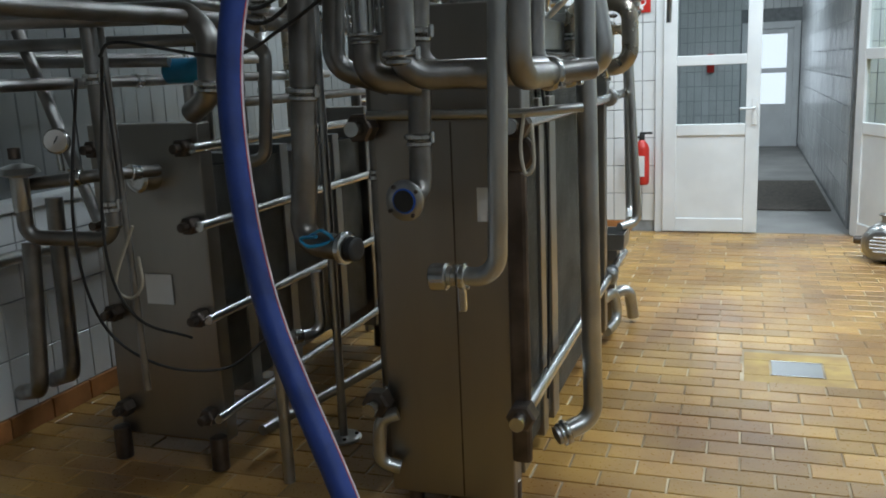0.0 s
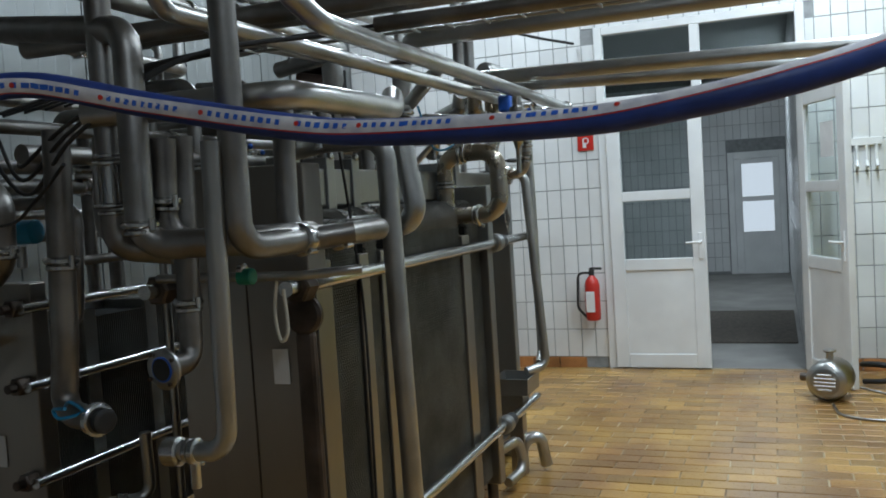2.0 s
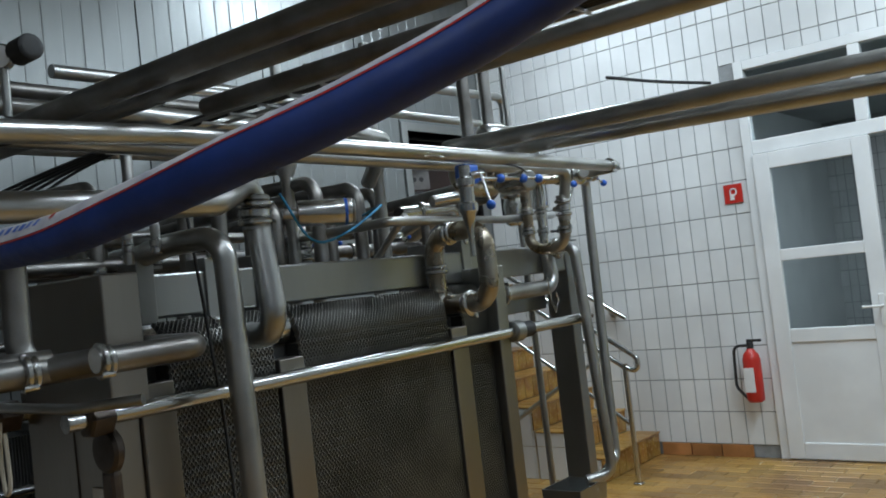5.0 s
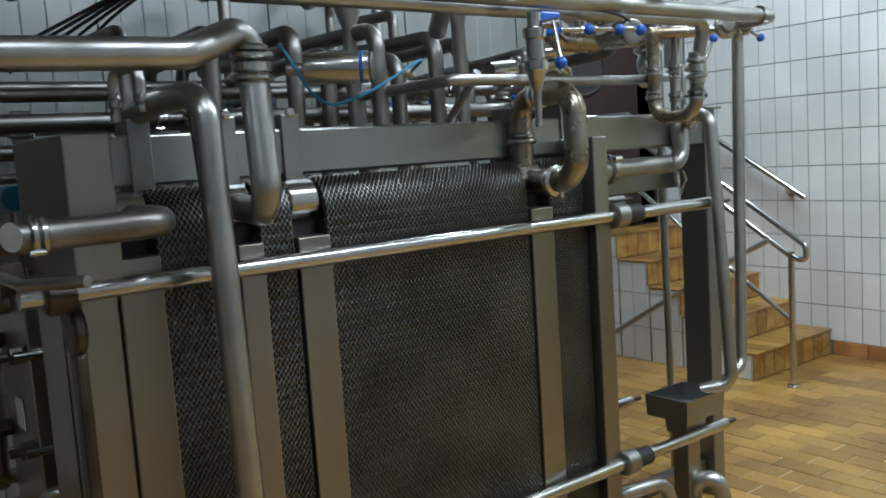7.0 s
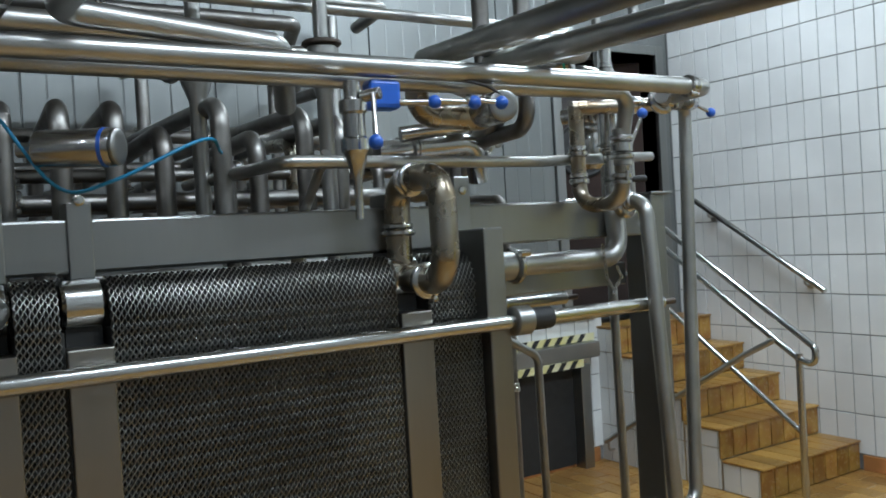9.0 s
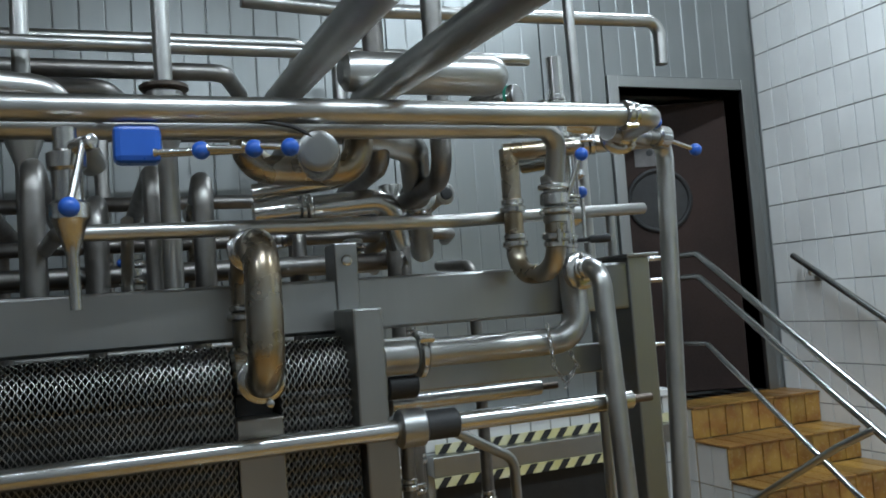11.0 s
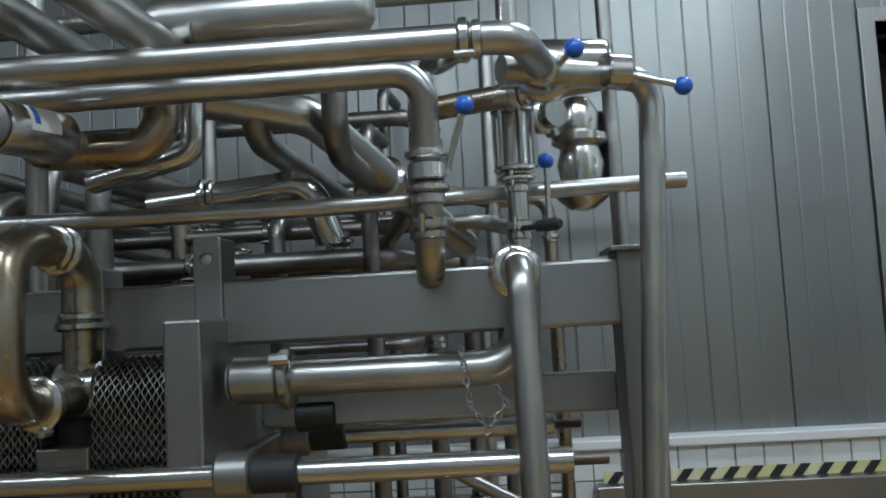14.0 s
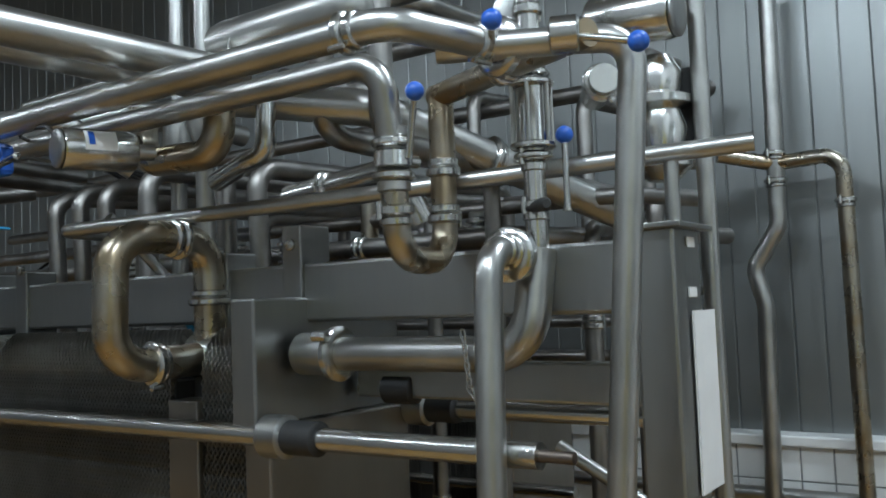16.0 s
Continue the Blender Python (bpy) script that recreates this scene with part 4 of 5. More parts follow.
pipe("short steel stub behind the open flange", [(-1.210, 4.889, 1.976), (-1.55, 4.70, 1.80)], 0.024)
tray = root("cable_tray", "narrow wire cable tray hung between the pipes", "cable tray", (0, 3.1, 2.16))
for dy in (-0.05, 0.05):
    part("side_wire", sweep([Vector((-1.2, 3.06 + dy, 2.16)), Vector((3.2, 3.30 + dy, 2.20))], 0.006, 8), STEEL, tray)
for k in range(36):
    f = k / 35
    yy = 3.06 + 0.24 * f
    part("rung", box(-1.2 + 4.4 * f - 0.004, -1.2 + 4.4 * f + 0.004, yy - 0.05, yy + 0.05, 2.148 + 0.04 * f, 2.156 + 0.04 * f), STEEL, tray)
for k in range(5):
    cord("black cable lying in the wire tray", [(-1.9, 2.6 + 0.1 * k, 1.95 + 0.02 * k), (-1.2, 3.02 + 0.016 * k, 2.17), (0.5, 3.12 + 0.016 * k, 2.18), (3.2, 3.27 + 0.016 * k, 2.21)], 0.006, DARK)
cord("black cable drooping to the wall", [(-1.315, 7.000, 2.899), (-1.122, 7.400, 2.869), (-0.910, 7.900, 2.863)], 0.012, DARK)
for k in range(3):
    cord("thin black cable hanging among the pipes", [(-1.6 + 0.1 * k, 2.3, 1.9 - 0.05 * k), (-1.3, 2.2, 1.66 + 0.04 * k), (-1.0, 2.1, 1.80 + 0.02 * k), (-0.7, 2.2, 1.98), (-0.4, 2.5, 2.05)], 0.006, DARK)

# ---- hose ----
HP = [(-0.55, 1.45, 0.04), (-0.78, 1.57, 0.55), (-1.0, 1.65, 1.0), (-1.075, 1.69, 1.40), (-1.06, 1.72, 1.68), (-0.98, 1.75, 1.845), (-0.85, 1.81, 1.882), (-0.60, 1.92, 1.82), (-0.3, 1.98, 1.752), (-0.09, 1.995, 1.722), (0.32, 1.98, 1.705), (0.54, 1.985, 1.72), (0.73, 2.01, 1.75), (0.887, 2.07, 1.793), (1.04, 2.14, 1.855), (1.3, 2.21, 1.97), (1.8, 2.3, 2.2), (2.5, 2.4, 2.6), (3.1, 2.5, 2.95)]


def hose():
    v = [Vector(p) for p in HP]
    v = [v[0] * 2 - v[1]] + v + [v[-1] * 2 - v[-2]]
    path = []
    for i in range(1, len(v) - 2):
        p0, p1, p2, p3 = v[i - 1:i + 3]
        for k in range(8):
            t = k / 8
            path.append(0.5 * (2 * p1 + (p2 - p0) * t + (2 * p0 - 5 * p1 + 4 * p2 - p3) * t * t + (3 * p1 - p0 - 3 * p2 + p3) * t ** 3))
    ob = thing("hose", sweep(path, 0.029, 20), HOSEB, "blue rubber hose with a white printed stripe, hung across the walkway", "hose", True)
    bm, red = bmesh.new(), bmesh.new()
    rows_, edge = [], []
    marks = [[], []]
    for i, p in enumerate(path):
        a, b = path[max(i - 1, 0)], path[min(i + 1, len(path) - 1)]
        t = (b - a).normalized()
        k = min(max((i - 38) / 10, 0), 1)
        lift = min(max((i - 52) / 44, 0), 1) * 1.35 - 0.12
        ref = Vector((0.85, 0.5, 0)).lerp(Vector((0.1, -math.cos(lift), math.sin(lift))), k)
        s = (ref - t * ref.dot(t)).normalized()
        up = t.cross(s).normalized()
        up = -up if up.z < 0 and k > 0.5 else up
        fr = [(s * math.cos(f) + up * math.sin(f)) for f in (-0.55, -0.18, 0.18, 0.55)]
        rows_.append([bm.verts.new(p + q * 0.0297) for q in fr])
        edge.append([red.verts.new(p + (s * math.cos(f) + up * math.sin(f)) * 0.0296) for f in (-0.66, -0.57)])
        marks[0].append((p, s, up, t))
    for a, b in zip(rows_, rows_[1:]):
        for k in range(3):
            bm.faces.new((a[k], a[k + 1], b[k + 1], b[k]))
    for a, b in zip(edge, edge[1:]):
        red.faces.new((a[0], a[1], b[1], b[0]))
    part("stripe", bm, HOSEW, ob, "dirty white printed stripe", True)
    part("red_line", red, RED, ob, "thin red line", True)
    ink, dots = bmesh.new(), bmesh.new()
    for i in range(26, 84):
        p, s, up, t = marks[0][i]
        if i % 6 in (0, 1, 2, 3):
            for k in range(3):
                c = p + t * (0.02 * k - 0.02)
                q0, q1 = (s * math.cos(-0.2) + up * math.sin(-0.2)) * 0.0302, (s * math.cos(0.2) + up * math.sin(0.2)) * 0.0302
                ink.faces.new([ink.verts.new(x) for x in (c + q0 - t * 0.005, c + q0 + t * 0.005, c + q1 + t * 0.005, c + q1 - t * 0.005)])
        elif i % 6 == 5:
            q0 = (s * math.cos(0.0) + up * math.sin(0.0)) * 0.0302
            dots.faces.new([dots.verts.new(p + q0 + (t * math.cos(a) + up * math.sin(a)) * 0.006) for a in [j * math.tau / 10 for j in range(10)]])
    part("print", ink, BLUE, ob, "faded blue printing")["kind"] = "stuff"
    part("dots", dots, RED, ob, "small red dots")["kind"] = "stuff"


hose()

# ---- second exchanger by the panel wall ----
ph2 = root("plate_heat_exchanger", "older plate heat exchanger standing by the tiled plinth", "heat exchanger", (-2.1, 3.5, 0))
part("front_plate", box(-2.40, -1.90, 2.75, 2.83, 0.10, 1.36, 0.006), FRAME, ph2, "dull brown-grey front plate")
part("rear_plate", box(-2.38, -1.92, 4.3, 4.36, 0.12, 1.34, 0.006), FRAME, ph2)
part("gasket_block", box(-2.33, -1.97, 2.83, 4.3, 0.25, 1.18), GASKET, ph2, "dark rubber gaskets")
pk = bmesh.new()
for i in range(120):
    yy = 2.84 + 0.012 * i
    box(-1.97, -1.955, yy, yy + 0.004, 0.25, 1.18, bm=pk)
part("plate_pack", pk, PLATE, ph2, "dark stack of plate edges")["kind"] = "stuff"
for yy in (3.05, 3.42, 3.95):
    part("separator_plate", box(-2.35, -1.945, yy, yy + 0.07, 0.2, 1.22, 0.004), SHEET, ph2)
for z in (0.22, 0.62, 0.98, 1.27):
    part("tie_bar", sweep([Vector((-1.90, y, z)) for y in (2.7, 3.5, 4.6)], 0.02, 14), SHINY, ph2, "", True)
    for x in (-1.95, -2.35):
        part("nut", disc((x, 2.72, z), (0, 1, 0), 0.035, 0.06, 6), CASTING, ph2)
        part("threaded_end", disc((x, 2.68, z), (0, 1, 0), 0.018, 0.05, 10), CASTING, ph2)
for x in (-2.38, -1.92):
    part("foot", disc((x, 2.72, 0.07), (0, 0, 1), 0.035, 0.14), CASTING, ph2, "", True)
    part("foot", disc((x, 4.33, 0.06), (0, 0, 1), 0.03, 0.12), CASTING, ph2, "", True)
part("port", disc((-2.12, 2.70, 1.16), (0, 1, 0), 0.05, 0.10, 24), SHINY, ph2, "polished pipe port", True)
thing("paper_label", box(-2.20, -2.08, 2.742, 2.746, 0.66, 0.78), PAPER, "faded paper label on the old exchanger", "label")
pipe("thin drain pipe on the floor beside the exchanger", [(-1.80, 2.85, 0.12), (-1.55, 4.4, 0.10), (-1.5, 4.9, 0.10)], 0.022)
pipe("small bent pipe with a valve below the plates", [(-1.600, 2.692, 0.0), (-1.600, 2.682, 0.570), (-1.500, 2.847, 0.548), (-1.500, 2.838, 0.793)], 0.022, 0.05, [(1, 0.4)])
# pipes left of the walkway start
pipe("dark thick pipe high at the start", [(-2.336, 2.200, 1.730), (-1.622, 2.350, 1.717), (-1.553, 2.350, 1.649), (-1.565, 2.350, 1.463), (-1.672, 2.400, 1.410)], 0.036, 0.07, [(2, 0.8)], material=DULL)
pipe("slim horizontal steel pipe at the start", [(-2.673, 2.500, 1.662), (-1.584, 2.600, 1.643), (-1.503, 2.600, 1.598), (-1.536, 2.600, 1.243), (-1.626, 2.600, 1.224)], 0.022, 0.05, [], material=DULL)
pipe("slim horizontal steel pipe at the start", [(-2.793, 2.600, 1.606), (-1.955, 2.700, 1.580)], 0.018, material=DULL)
pipe("slanting steel brace between the pipes", [(-2.479, 2.550, 1.713), (-2.221, 2.550, 1.022)], 0.022, material=DULL)
pipe("leaning upright steel pipe", [(-1.959, 2.300, 1.873), (-1.955, 2.300, 1.547), (-1.942, 2.300, 1.056)], 0.026, 0.1, [(1, 0.02), (1, 0.85)], material=DULL)
pipe("leaning upright slim steel pipe", [(-1.949, 2.350, 1.722), (-1.934, 2.350, 1.047), (-1.926, 2.350, 0.470)], 0.012, 0.1, material=DULL)
pipe("horizontal pipe with union below the gauge", [(-2.327, 2.300, 1.185), (-2.059, 2.350, 1.213), (-1.977, 2.600, 1.202)], 0.022, 0.05, [(0, 0.8), (1, 0.6)], material=DULL)
vbody = thing("seat_valve", turned((-2.263, 2.250, 1.267), (-2.263, 2.250, 1.107), [(0, 0.02), (0.08, 0.06), (0.2, 0.07), (0.28, 0.03), (0.9, 0.03), (1, 0.026)], 20), STEEL, "steel seat valve with broad cap", "valve", True)
part("cap_knob", disc((-2.269, 2.250, 1.301), (0, 0, 1), 0.02, 0.04, 12), CASTING, vbody, "", True)
pipe("bent pipe under the seat valve", [(-2.261, 2.250, 1.116), (-2.263, 2.250, 1.020), (-2.010, 2.350, 0.997), (-1.966, 2.350, 1.141)], 0.026, 0.05, [(2, 0.4)], material=DULL)
pipe("pipe loop down to the plinth", [(-2.600, 2.600, 0.922), (-2.600, 2.545, 0.340), (-2.950, 2.787, 0.208)], 0.034, 0.08, material=DULL)
pipe("pipe loop down to the plinth", [(-2.600, 2.747, 1.077), (-2.600, 2.727, 0.347), (-2.950, 2.970, 0.201)], 0.034, 0.08, material=DULL)
gau = root("pressure_gauge", "round steel pressure gauge with white dial", "gauge", (-2.179, 2.350, 1.331))
gc = Vector((-2.179, 2.350, 1.331))
gd = Vector((0.38, -0.92, 0.1)).normalized()
part("case", disc(gc, gd, 0.044, 0.03, 28), SHINY, gau, "", True)
part("dial", disc(gc + gd * 0.0155, gd, 0.038, 0.003, 28), PAPER, gau, "white dial")
part("needle", sweep([gc + gd * 0.018 + Vector((0.012, 0, 0.016)), gc + gd * 0.018 + Vector((-0.012, 0, -0.016))], 0.0025, 6), DARK, gau)
part("stem", sweep([gc - Vector((0, 0, 0.04)), gc - Vector((-0.005, 0, 0.10))], 0.01, 10), SHINY, gau, "", True)
blu = thing("valve_drive", disc((-1.922, 2.750, 1.549), (1, 0.1, 0), 0.045, 0.16, 20), CYAN, "cyan plastic valve drive", "actuator", True)
part("stem", disc((-1.921, 2.750, 1.457), (0, 0, 1), 0.02, 0.08, 14), STEEL, blu, "", True)
cord("thin black cable looping before the exchanger", [(-1.936, 2.200, 1.531), (-2.018, 2.200, 1.072), (-2.043, 2.300, 0.722), (-1.912, 2.400, 0.546), (-1.774, 2.600, 0.473), (-1.720, 2.800, 0.526)], 0.005, DARK)
cord("thin black cable looping before the exchanger", [(-1.831, 2.200, 1.594), (-1.948, 2.250, 1.009), (-1.901, 2.300, 0.750), (-1.834, 2.500, 0.617)], 0.005, DARK)
cord("thin black cable among the pipes", [(-1.841, 2.200, 1.594), (-1.764, 2.200, 1.632), (-1.401, 2.200, 1.575), (-1.158, 2.100, 1.637), (-0.955, 2.000, 1.717)], 0.005, DARK)
cord("pale cord tied to the upright pipe", [(-1.871, 2.300, 1.057), (-1.965, 2.300, 0.864), (-1.915, 2.300, 0.811), (-1.860, 2.300, 0.858), (-1.862, 2.300, 0.954)], 0.005, ROPE, "cord", "cord")

# curved gauge valve over the front pipes
g2 = Vector((-0.797, 2.500, 2.312))
gd2 = Vector((0.5, -0.85, 0)).normalized()
gau2 = root("pressure_gauge", "round dial gauge on a black regulator", "gauge", tuple(g2))
part("case", disc(g2, gd2, 0.035, 0.025, 24), SHINY, gau2, "", True)
part("dial", disc(g2 + gd2 * 0.013, gd2, 0.030, 0.003, 24), PAPER, gau2, "white dial")
part("regulator", disc(g2 + Vector((0.06, 0.03, 0.01)), (1, 0, 0), 0.035, 0.08, 16), DARK, gau2, "black regulator body", True)

part("stem", sweep([g2, g2 - Vector((0, 0, 0.16))], 0.012, 10), SHINY, gau2, "", True)

# ---- stair rails ----
hr = root("stair_railing", "stainless tube railing beside the tiled steps", "railing", (-1.45, 7.03, 0))
RY = 7.04
part("post", sweep([Vector((-1.46, RY, 0.0)), Vector((-1.46, RY, 0.86))], 0.02, 14), SHINY, hr, "", True)
part("base_plate", disc((-1.46, RY, 0.006), (0, 0, 1), 0.04, 0.012, 16), SHINY, hr, "", True)
slope = 0.185 / 0.28
top0 = 0.93
part("top_rail", sweep(rounded([(-3.09, 6.85, 1.80), (-3.0, RY, 1.80), (-2.72, RY, 1.80), (-1.36, RY, 0.90), (-1.36, RY, 0.80), (-1.46, RY, 0.83), (-2.72, RY, 1.67), (-3.0, RY, 1.67), (-3.09, 6.85, 1.67)], 0.045), 0.019, 14), SHINY, hr, "bent tube handrail", True)
part("lower_rail", sweep(rounded([(-3.09, 6.85, 1.29), (-3.0, RY, 1.29), (-2.70, RY, 1.29), (-1.46, RY, 0.42)], 0.05), 0.015, 12), SHINY, hr, "", True)
part("brace", sweep(rounded([(-1.60, RY, 0.93), (-1.75, RY - 0.08, 0.84), (-2.93, RY - 0.09, 0.145)], 0.05), 0.018, 12), STEEL, hr, "", True)
part("brace_bracket", sweep(rounded([(-2.90, RY - 0.09, 0.16), (-2.90, RY - 0.09, 0.09), (-2.90, RY - 0.03, 0.09)], 0.02), 0.009, 10), STEEL, hr, "", True)
wr = root("wall_handrail", "stainless handrail fixed to the white tiled wall", "railing", (-2.3, 7.88, 1.4))
wa, wb = Vector((-2.853, 7.870, 1.761)), Vector((-1.838, 7.870, 1.123))
part("rail", sweep([wa, wb], 0.02, 14), SHINY, wr, "", True)
for f in (0.12, 0.86):
    c = wa.lerp(wb, f)
    part("bracket", sweep(rounded([c, c - Vector((0, 0, 0.05)), c + Vector((0, 0.07, -0.05))], 0.02), 0.009, 10), STEEL, wr, "", True)
    part("rosette", disc(c + Vector((0, 0.068, -0.05)), (0, 1, 0), 0.035, 0.012, 18), STEEL, wr, "", True)

# ---- hazard edge and hatch under the panel wall ----
hz = root("hatch", "low steel hatch with black and yellow hazard edges", "hatch", (-2.95, 6.2, 0.6))
part("hood", box(-3.0, -2.90, 5.42, 6.92, 0.735, 0.84, 0.006), SHEET, hz)
# Flat black panel painted as the shade of a recess; the wall behind is solid.
part("recess_shade", box(-3.0, -2.988, 5.46, 6.78, 0.02, 0.68), DARK, hz, "flat black panel painted as the shade in the recess")
part("side_cheek", box(-3.0, -2.90, 6.74, 6.82, 0.0, 0.70, 0.004), SHEET, hz)
for zz, y0, y1, x in ((0.842, 5.46, 6.93, -2.965), (0.685, 5.42, 6.76, -2.893)):
    part("warning_band", box(x - 0.006, x, y0, y1, zz, zz + 0.05), TAPE, hz, "yellow warning tape")
    n = int((y1 - y0) / 0.10)
    for k in range(n):
        bm = bmesh.new()
        yy = y0 + 0.1 * k + 0.01
        q = [bm.verts.new((x + 0.003, a, b)) for a, b in ((yy, zz), (yy + 0.045, zz), (yy + 0.085, zz + 0.05), (yy + 0.04, zz + 0.05))]
        bm.faces.new(q)
        part("black_stripe", bm, DARK, hz)
pipe("thin bent handrail before the hatch", [(-1.3, 4.854, 1.240), (-1.3, 5.105, 1.102), (-1.3, 5.118, 0.0)], 0.017, 0.06)

# ---- things by the door wall ----
ex = root("fire_extinguisher", "red fire extinguisher hung on the tiled wall", "fire extinguisher", (-0.84, 7.85, 0.45))
exx, exy = -0.845, 7.855
part("body", turned((exx, exy, 0.44), (exx, exy, 0.84), [(0, 0.05), (0.03, 0.062), (0.08, 0.065), (0.78, 0.065), (0.88, 0.055), (0.96, 0.03), (1, 0.02)], 24), RED, ex, "glossy red cylinder", True)
part("valve_head", disc((exx, exy, 0.86), (0, 0, 1), 0.024, 0.05, 14), DARK, ex, "black valve head", True)
part("lever", box(exx - 0.02, exx + 0.09, exy - 0.01, exy + 0.01, 0.885, 0.905, 0.004), DARK, ex)
part("discharge_hose", sweep(rounded([(exx - 0.02, exy - 0.01, 0.86), (exx - 0.12, exy - 0.01, 0.86), (exx - 0.135, exy, 0.55), (exx - 0.05, exy - 0.03, 0.47)], 0.06), 0.011, 10), DARK, ex, "black rubber hose", True)
part("label", box(exx - 0.045, exx + 0.03, exy - 0.072, exy - 0.064, 0.52, 0.70), PAPER, ex, "white instruction label")
part("bracket", box(exx - 0.02, exx + 0.02, exy + 0.06, YF, 0.70, 0.78), DARK, ex)
sg = thing("fire_sign", box(-0.925, -0.785, YF - 0.012, YF - 0.006, 1.93, 2.075, 0.001), RED, "square red fire extinguisher sign", "sign")
part("pictogram", sweep(rounded([(-0.875, YF - 0.013, 1.955), (-0.875, YF - 0.013, 2.04), (-0.83, YF - 0.013, 2.04), (-0.83, YF - 0.013, 2.0), (-0.86, YF - 0.013, 1.985)], 0.02), 0.006, 6), PAPER, sg, "pale pictogram")
part("pictogram", box(-0.868, -0.848, YF - 0.015, YF - 0.012, 1.955, 2.0), PAPER, sg)
mt = root("pump_motor", "grey steel barrel-shaped pump motor on the floor", "motor", (1.0, 6.9, 0))
md = Vector((-0.30, -0.95, 0)).normalized()
mc = Vector((1.0, 6.95, 0.145))
part("drum", turned(mc - md * 0.16, mc + md * 0.14, [(0, 0.07), (0.06, 0.125), (0.12, 0.138), (0.5, 0.144), (0.85, 0.14), (0.93, 0.12), (1, 0.06)], 28), STEEL, mt, "", True)
part("cover", disc(mc + md * 0.14, md, 0.10, 0.012, 28), SHEET, mt, "slotted round cover", True)
sd = md.cross(Vector((0, 0, 1))).normalized()
for k in range(5):
    z = 0.125 + (k - 2) * 0.026
    w = 0.07 if abs(k - 2) < 2 else 0.045
    part("slot", sweep([mc + md * 0.147 - sd * w + Vector((0, 0, z - 0.125)), mc + md * 0.147 + sd * w + Vector((0, 0, z - 0.125))], 0.007, 8), PAPER, mt)
part("filler_neck", disc(mc + Vector((0, 0, 0.16)), (0, 0, 1), 0.025, 0.06, 14), STEEL, mt, "", True)
part("lid", disc(mc + Vector((0, 0, 0.20)), (0, 0, 1), 0.045, 0.02, 16), STEEL, mt, "", True)
part("outlet", disc(mc - sd * -0.16, sd, 0.03, 0.09, 14), CASTING, mt, "rust-brown outlet", True)
cord("grey power cable curled on the floor", [(1.0, 6.75, 0.01), (1.05, 6.45, 0.01), (1.3, 6.35, 0.01), (1.6, 6.5, 0.01), (1.5, 6.9, 0.01), (1.2, 7.1, 0.05)], 0.009, SHEET)
cord("black coiled hose on the floor", [(1.25, 7.4, 0.03), (1.4, 7.3, 0.06), (1.55, 7.45, 0.10), (1.4, 7.6, 0.12), (1.25, 7.5, 0.14), (1.4, 7.35, 0.16), (1.55, 7.5, 0.06)], 0.02, DARK, "coiled_hose", "hose")
rk = root("hose_rack", "white wall rack with pegs on the tiled wall", "rack", (1.3, 7.9, 1.9))
part("board", box(1.20, 1.48, YF - 0.03, YF - 0.008, 1.80, 1.86, 0.004), WHITE, rk)
for k in range(4):
    part("peg", sweep(rounded([(1.23 + 0.07 * k, YF - 0.02, 1.81), (1.23 + 0.07 * k, YF - 0.02, 1.68), (1.23 + 0.07 * k, YF - 0.07, 1.63)], 0.03), 0.012, 10), WHITE, rk, "", True)
cab = root("control_cabinet", "ochre-yellow painted machine cabinet by the tiled wall", "cabinet", (1.85, 7.2, 0))
part("housing", box(1.53, 2.28, 6.9, 7.7, 0.04, 2.15, 0.01), YELLOW, cab)
part("door", box(1.56, 2.25, 6.885, 6.898, 0.10, 2.10, 0.004), YELLOW, cab)
part("handle", box(1.60, 1.62, 6.86, 6.884, 1.05, 1.2, 0.004), DARK, cab)
part("knob", disc((1.63, 6.88, 0.85), (0, 1, 0), 0.025, 0.02, 14), RED, cab, "", True)
gm = root("fire_alarm", "dark red fire call box on the corridor wall", "alarm", (-0.4, 15.9, 1.4))
part("box", box(-0.62, -0.50, 15.90, 15.985, 1.28, 1.60, 0.01), RED, gm)
dg = root("floor_drain", "square steel floor drain cover set in tiles", "drain", (0.25, 4.385, 0))
part("cover", box(0.165, 0.397, 4.284, 4.486, -0.010, -0.001, 0.001), SHEET, dg)
for k in range(2):
    part("rim", box(0.157, 0.405, 4.276 + 0.212 * k, 4.282 + 0.212 * k, -0.011, 0.0005), SHINY, dg)
# Unseen fixtures drawn at every lamp, the added fill lamps too.
for lx, ly in LAMPS:
    lt = root("ceiling_light", "long fluorescent ceiling light with white tray, unseen and placed by guess", "ceiling light", (lx, ly, CEIL), "fluorescent ceiling lights")
    part("tray", box(lx - 0.12, lx + 0.12, ly - 0.75, ly + 0.75, CEIL - 0.08, CEIL, 0.008), WHITE, lt)
    part("diffuser", box(lx - 0.09, lx + 0.09, ly - 0.70, ly + 0.70, CEIL - 0.13, CEIL - 0.08, 0.01), TUBE, lt, "glowing opal diffuser")


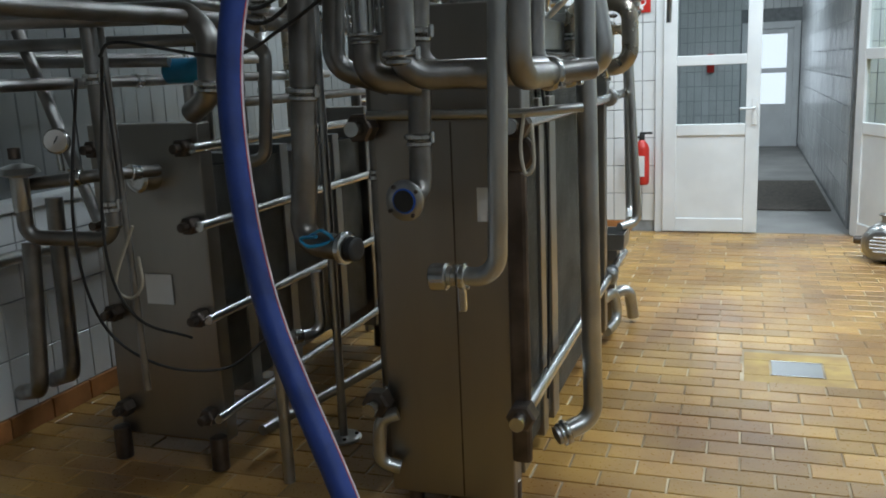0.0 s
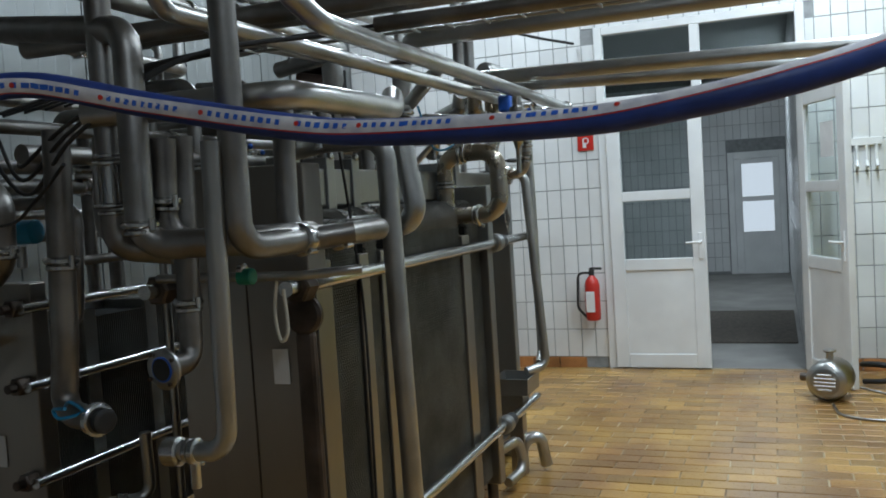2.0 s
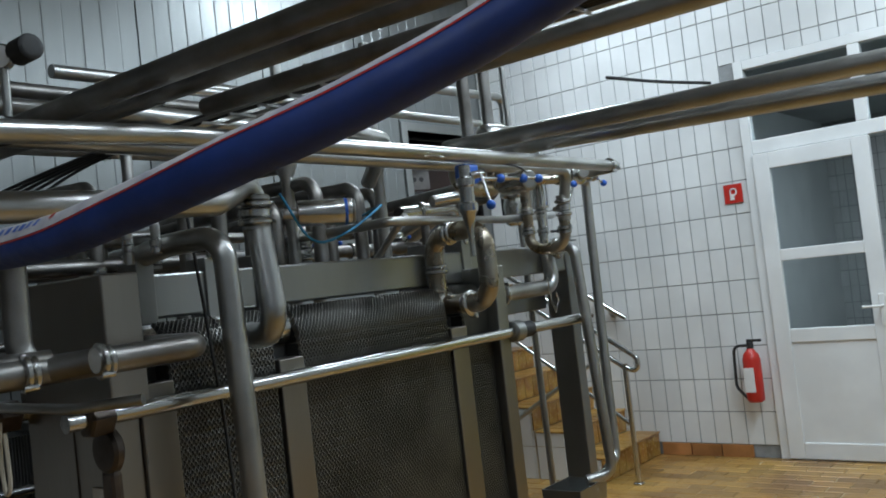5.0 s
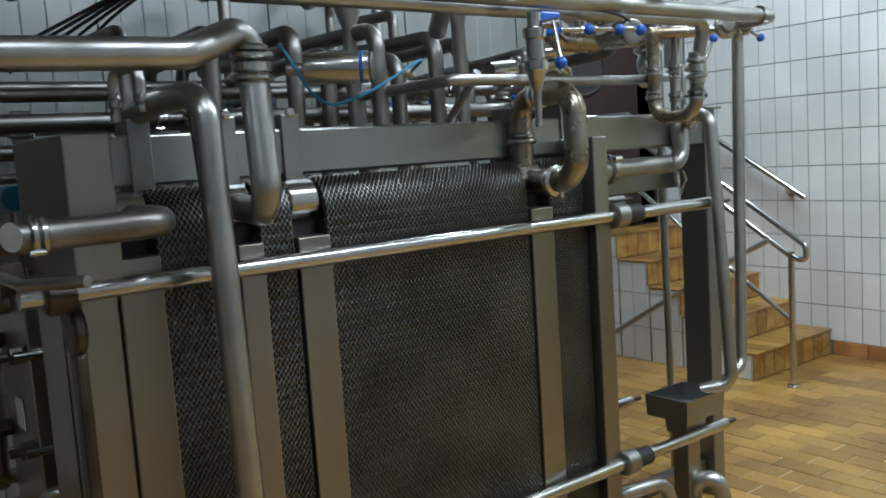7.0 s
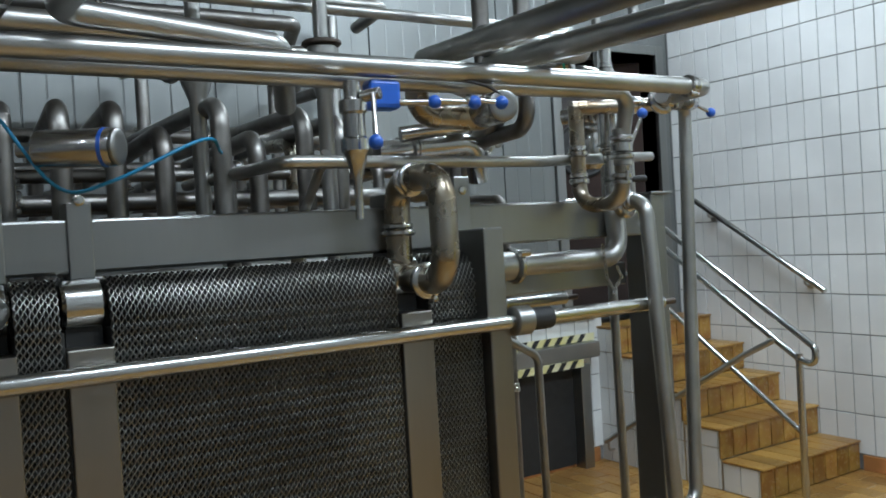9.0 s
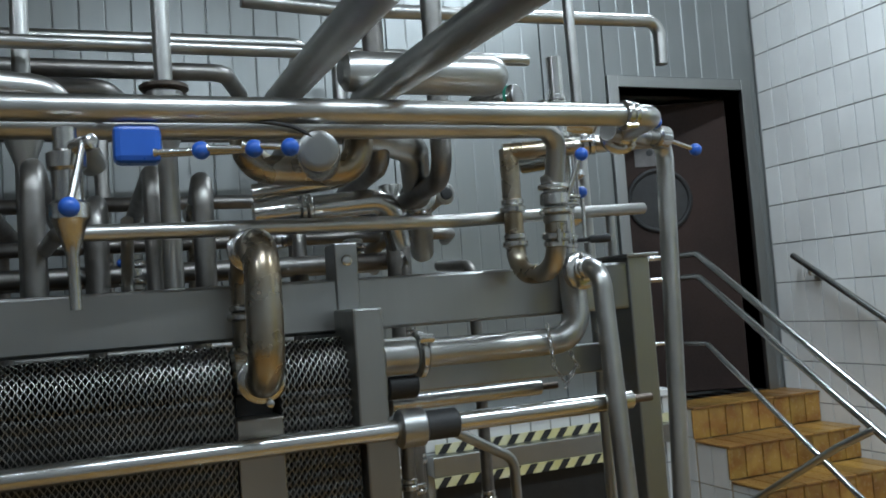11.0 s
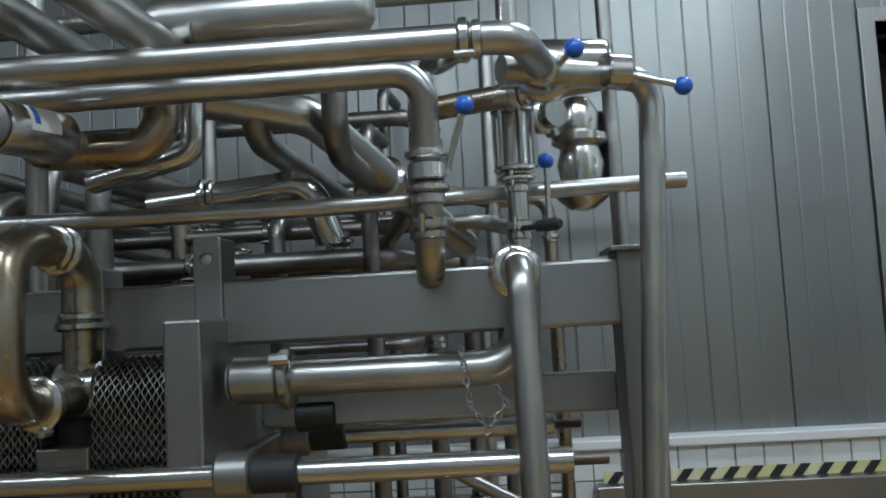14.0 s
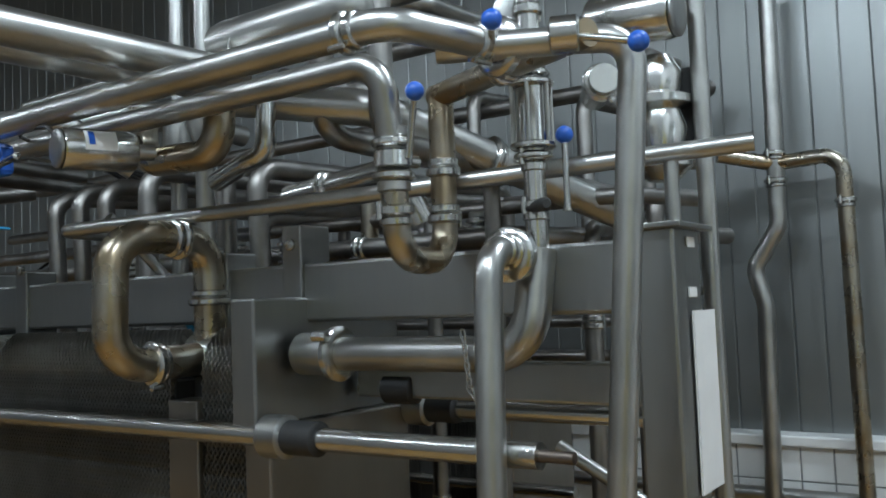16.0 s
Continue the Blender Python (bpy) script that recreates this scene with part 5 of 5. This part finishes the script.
# ---- tiles, laid last ----
def tile_mesh(w, h, d, b):
    """A tile lying on z = -d, face up at z = 0, with a worn edge."""
    bm = bmesh.new()
    lo = [bm.verts.new((x, y, -d)) for x, y in ((0, 0), (w, 0), (w, h), (0, h))]
    mi = [bm.verts.new((x, y, -b)) for x, y in ((0, 0), (w, 0), (w, h), (0, h))]
    hi = [bm.verts.new((x, y, 0)) for x, y in ((b, b), (w - b, b), (w - b, h - b), (b, h - b))]
    for p, q in ((lo, mi), (mi, hi)):
        for k in range(4):
            bm.faces.new((p[k], p[(k + 1) % 4], q[(k + 1) % 4], q[k]))
    bm.faces.new(hi)
    return bm


def lay(name, parent, material, cells, w, h, d, b, place, near, label):
    """cells: (u, v, w, h); full cells that near() picks become tiles of their own, the rest one mesh."""
    shared = finish(name, tile_mesh(w, h, d, b), material)
    verts, faces, count = [], [], 0
    for u, v, cw_, ch in cells:
        m = place(u, v) @ pose(0, 0, random.uniform(-0.0012, 0.0010), random.uniform(-0.35, 0.35), random.uniform(-0.35, 0.35), 0)
        full = abs(cw_ - w) < 1e-4 and abs(ch - h) < 1e-4
        if full and count < 300 and near(u, v):
            ob = new(name, shared)
            ob.parent = parent
            ob.matrix_world = m
            count += 1
            continue
        t = tile_mesh(cw_, ch, d, min(b, cw_ * 0.3, ch * 0.3))
        base = len(verts)
        t.verts.index_update()
        verts += [tuple(m @ x.co) for x in t.verts]
        faces += [[base + x.index for x in f.verts] for f in t.faces]
        t.free()
    me = bpy.data.meshes.new(name + "s")
    me.from_pydata(verts, [], faces)
    me.materials.append(material)
    ob = new(name + "s", me)
    ob.parent = parent
    tagged(ob, label, kind="stuff")


# clay floor tiles in running bond around the drain
floor = bpy.data.objects["floor"]
FW, FH, J = 0.24, 0.115, 0.008
cells = []
row = 0
y = YB
while y < YF - 0.02:
    h = min(FH, YF - 0.004 - y)
    x = XL - 0.1 - (FW + J) * 0.5 * (row % 2)
    while x < XR:
        a0, a1 = x, x + FW
        if 4.14 < y < 4.60 and a1 > 0.03 and a0 < 0.53:
            if a0 < 0.02:
                cells.append((a0, y, 0.027 - a0, h))
            if a1 > 0.54:
                cells.append((0.533, y, a1 - 0.533, h))
        else:
            cells.append((a0, y, FW, h))
        x += FW + J
    y += FH + J
    row += 1
lay("floor_tile", floor, TILEF, cells, FW, FH, 0.012, 0.003, lambda u, v: pose(u, v, 0), lambda u, v: -0.6 < u < 1.2 and 2.9 < v < 6.2, "ochre and brown clay floor tiles in running bond")
for a0, a1, b0, b1 in ((0.035, 0.525, 4.165, 4.272), (0.035, 0.525, 4.498, 4.62), (0.035, 0.153, 4.276, 4.494), (0.409, 0.525, 4.276, 4.494)):
    part("drain_surround", box(a0, a1, b0, b1, -0.012, -0.003, 0.002), MORTAR, floor, "rough yellow mortar round the drain")

# white wall tiles, upright
TW, TH, TJ = 0.118, 0.243, 0.007
cells = []
v = 0.10
while v < CEIL - 0.02:
    h = min(TH, CEIL - 0.004 - v)
    u = XL
    while u < XR - 0.01:
        w = min(TW, XR - u)
        if v + h < DTOP + 0.01 and u + w > DX0 - 0.003 and u < DX1 + 0.003:
            if u < DX0 - 0.02:
                cells.append((u, v, DX0 - 0.004 - u, h))
            elif u + w > DX1 + 0.02:
                cells.append((DX1 + 0.004, v, u + w - DX1 - 0.004, h))
        elif u + w > DX0 and u < DX1 and v < DTOP:
            cells.append((u, DTOP + 0.004, w, v + h - DTOP - 0.004))
        else:
            cells.append((u, v, w, h))
        u += TW + TJ
    v += TH + TJ
lay("wall_tile", wall_north, TILEW, cells, TW, TH, 0.01, 0.0015, lambda u, v: pose(u, YF, v, 90, 0, 0), lambda u, v: -2.6 < u < -0.7 and v < 3.0, "white glazed upright wall tiles")
base = root("baseboard", "brown clay tile skirting along the floor", "baseboard", kind="structure")
u = -1.68
while u < XR - 0.1:
    if not (u + 0.24 > DX0 and u < DX1):
        part("skirting_tile", box(u, min(u + 0.24, DX0 - 0.005) if u < DX0 else u + 0.24, YF - 0.012, YF + 0.01, 0.0, 0.095, 0.003), STEPT, base)
    u += 0.248
cells = []
v = 0.10
while v < 0.98:
    h = min(TH, 0.98 - v)
    u = 0.0
    while u < 7.0 - YB - 0.05:
        cells.append((u, v, TW, h))
        u += TW + TJ
    v += TH + TJ
lay("wall_tile", plinth, TILEW, cells, TW, TH, 0.01, 0.0015, lambda u, v: pose(XL + 0.093, YB + u, v, 90, 0, 90), lambda u, v: YB + u > 1.8, "white glazed upright plinth tiles")
u = YB
while u < 6.9:
    part("skirting_tile", box(XL + 0.08, XL + 0.105, u, u + 0.24, 0, 0.095, 0.003), STEPT, plinth)
    u += 0.248
cells = []
v = 0.05
while v < 3.3:
    u = 0.0
    while u < 7.6:
        cells.append((u, v, TW, TH))
        u += TW + TJ
    v += TH + TJ
lay("wall_tile", cw, TILEW, cells, TW, TH, 0.01, 0.0015, lambda u, v: pose(0.875, 16.0 - u, v, 90, 0, -90), lambda u, v: u > 6.4 and v < 2.6, "white glazed corridor wall tiles")
cells = []
v = 0.05
while v < 3.3:
    u = -2.2
    while u < 0.87:
        if not (u + TW > -0.07 and u < 0.865 and v < 2.08):
            cells.append((u, v, TW, TH))
        u += TW + TJ
    v += TH + TJ
lay("wall_tile", cwf, TILEW, cells, TW, TH, 0.01, 0.0015, lambda u, v: pose(u, 15.995, v, 90, 0, 0), lambda u, v: False, "white glazed tiles of the corridor end wall")
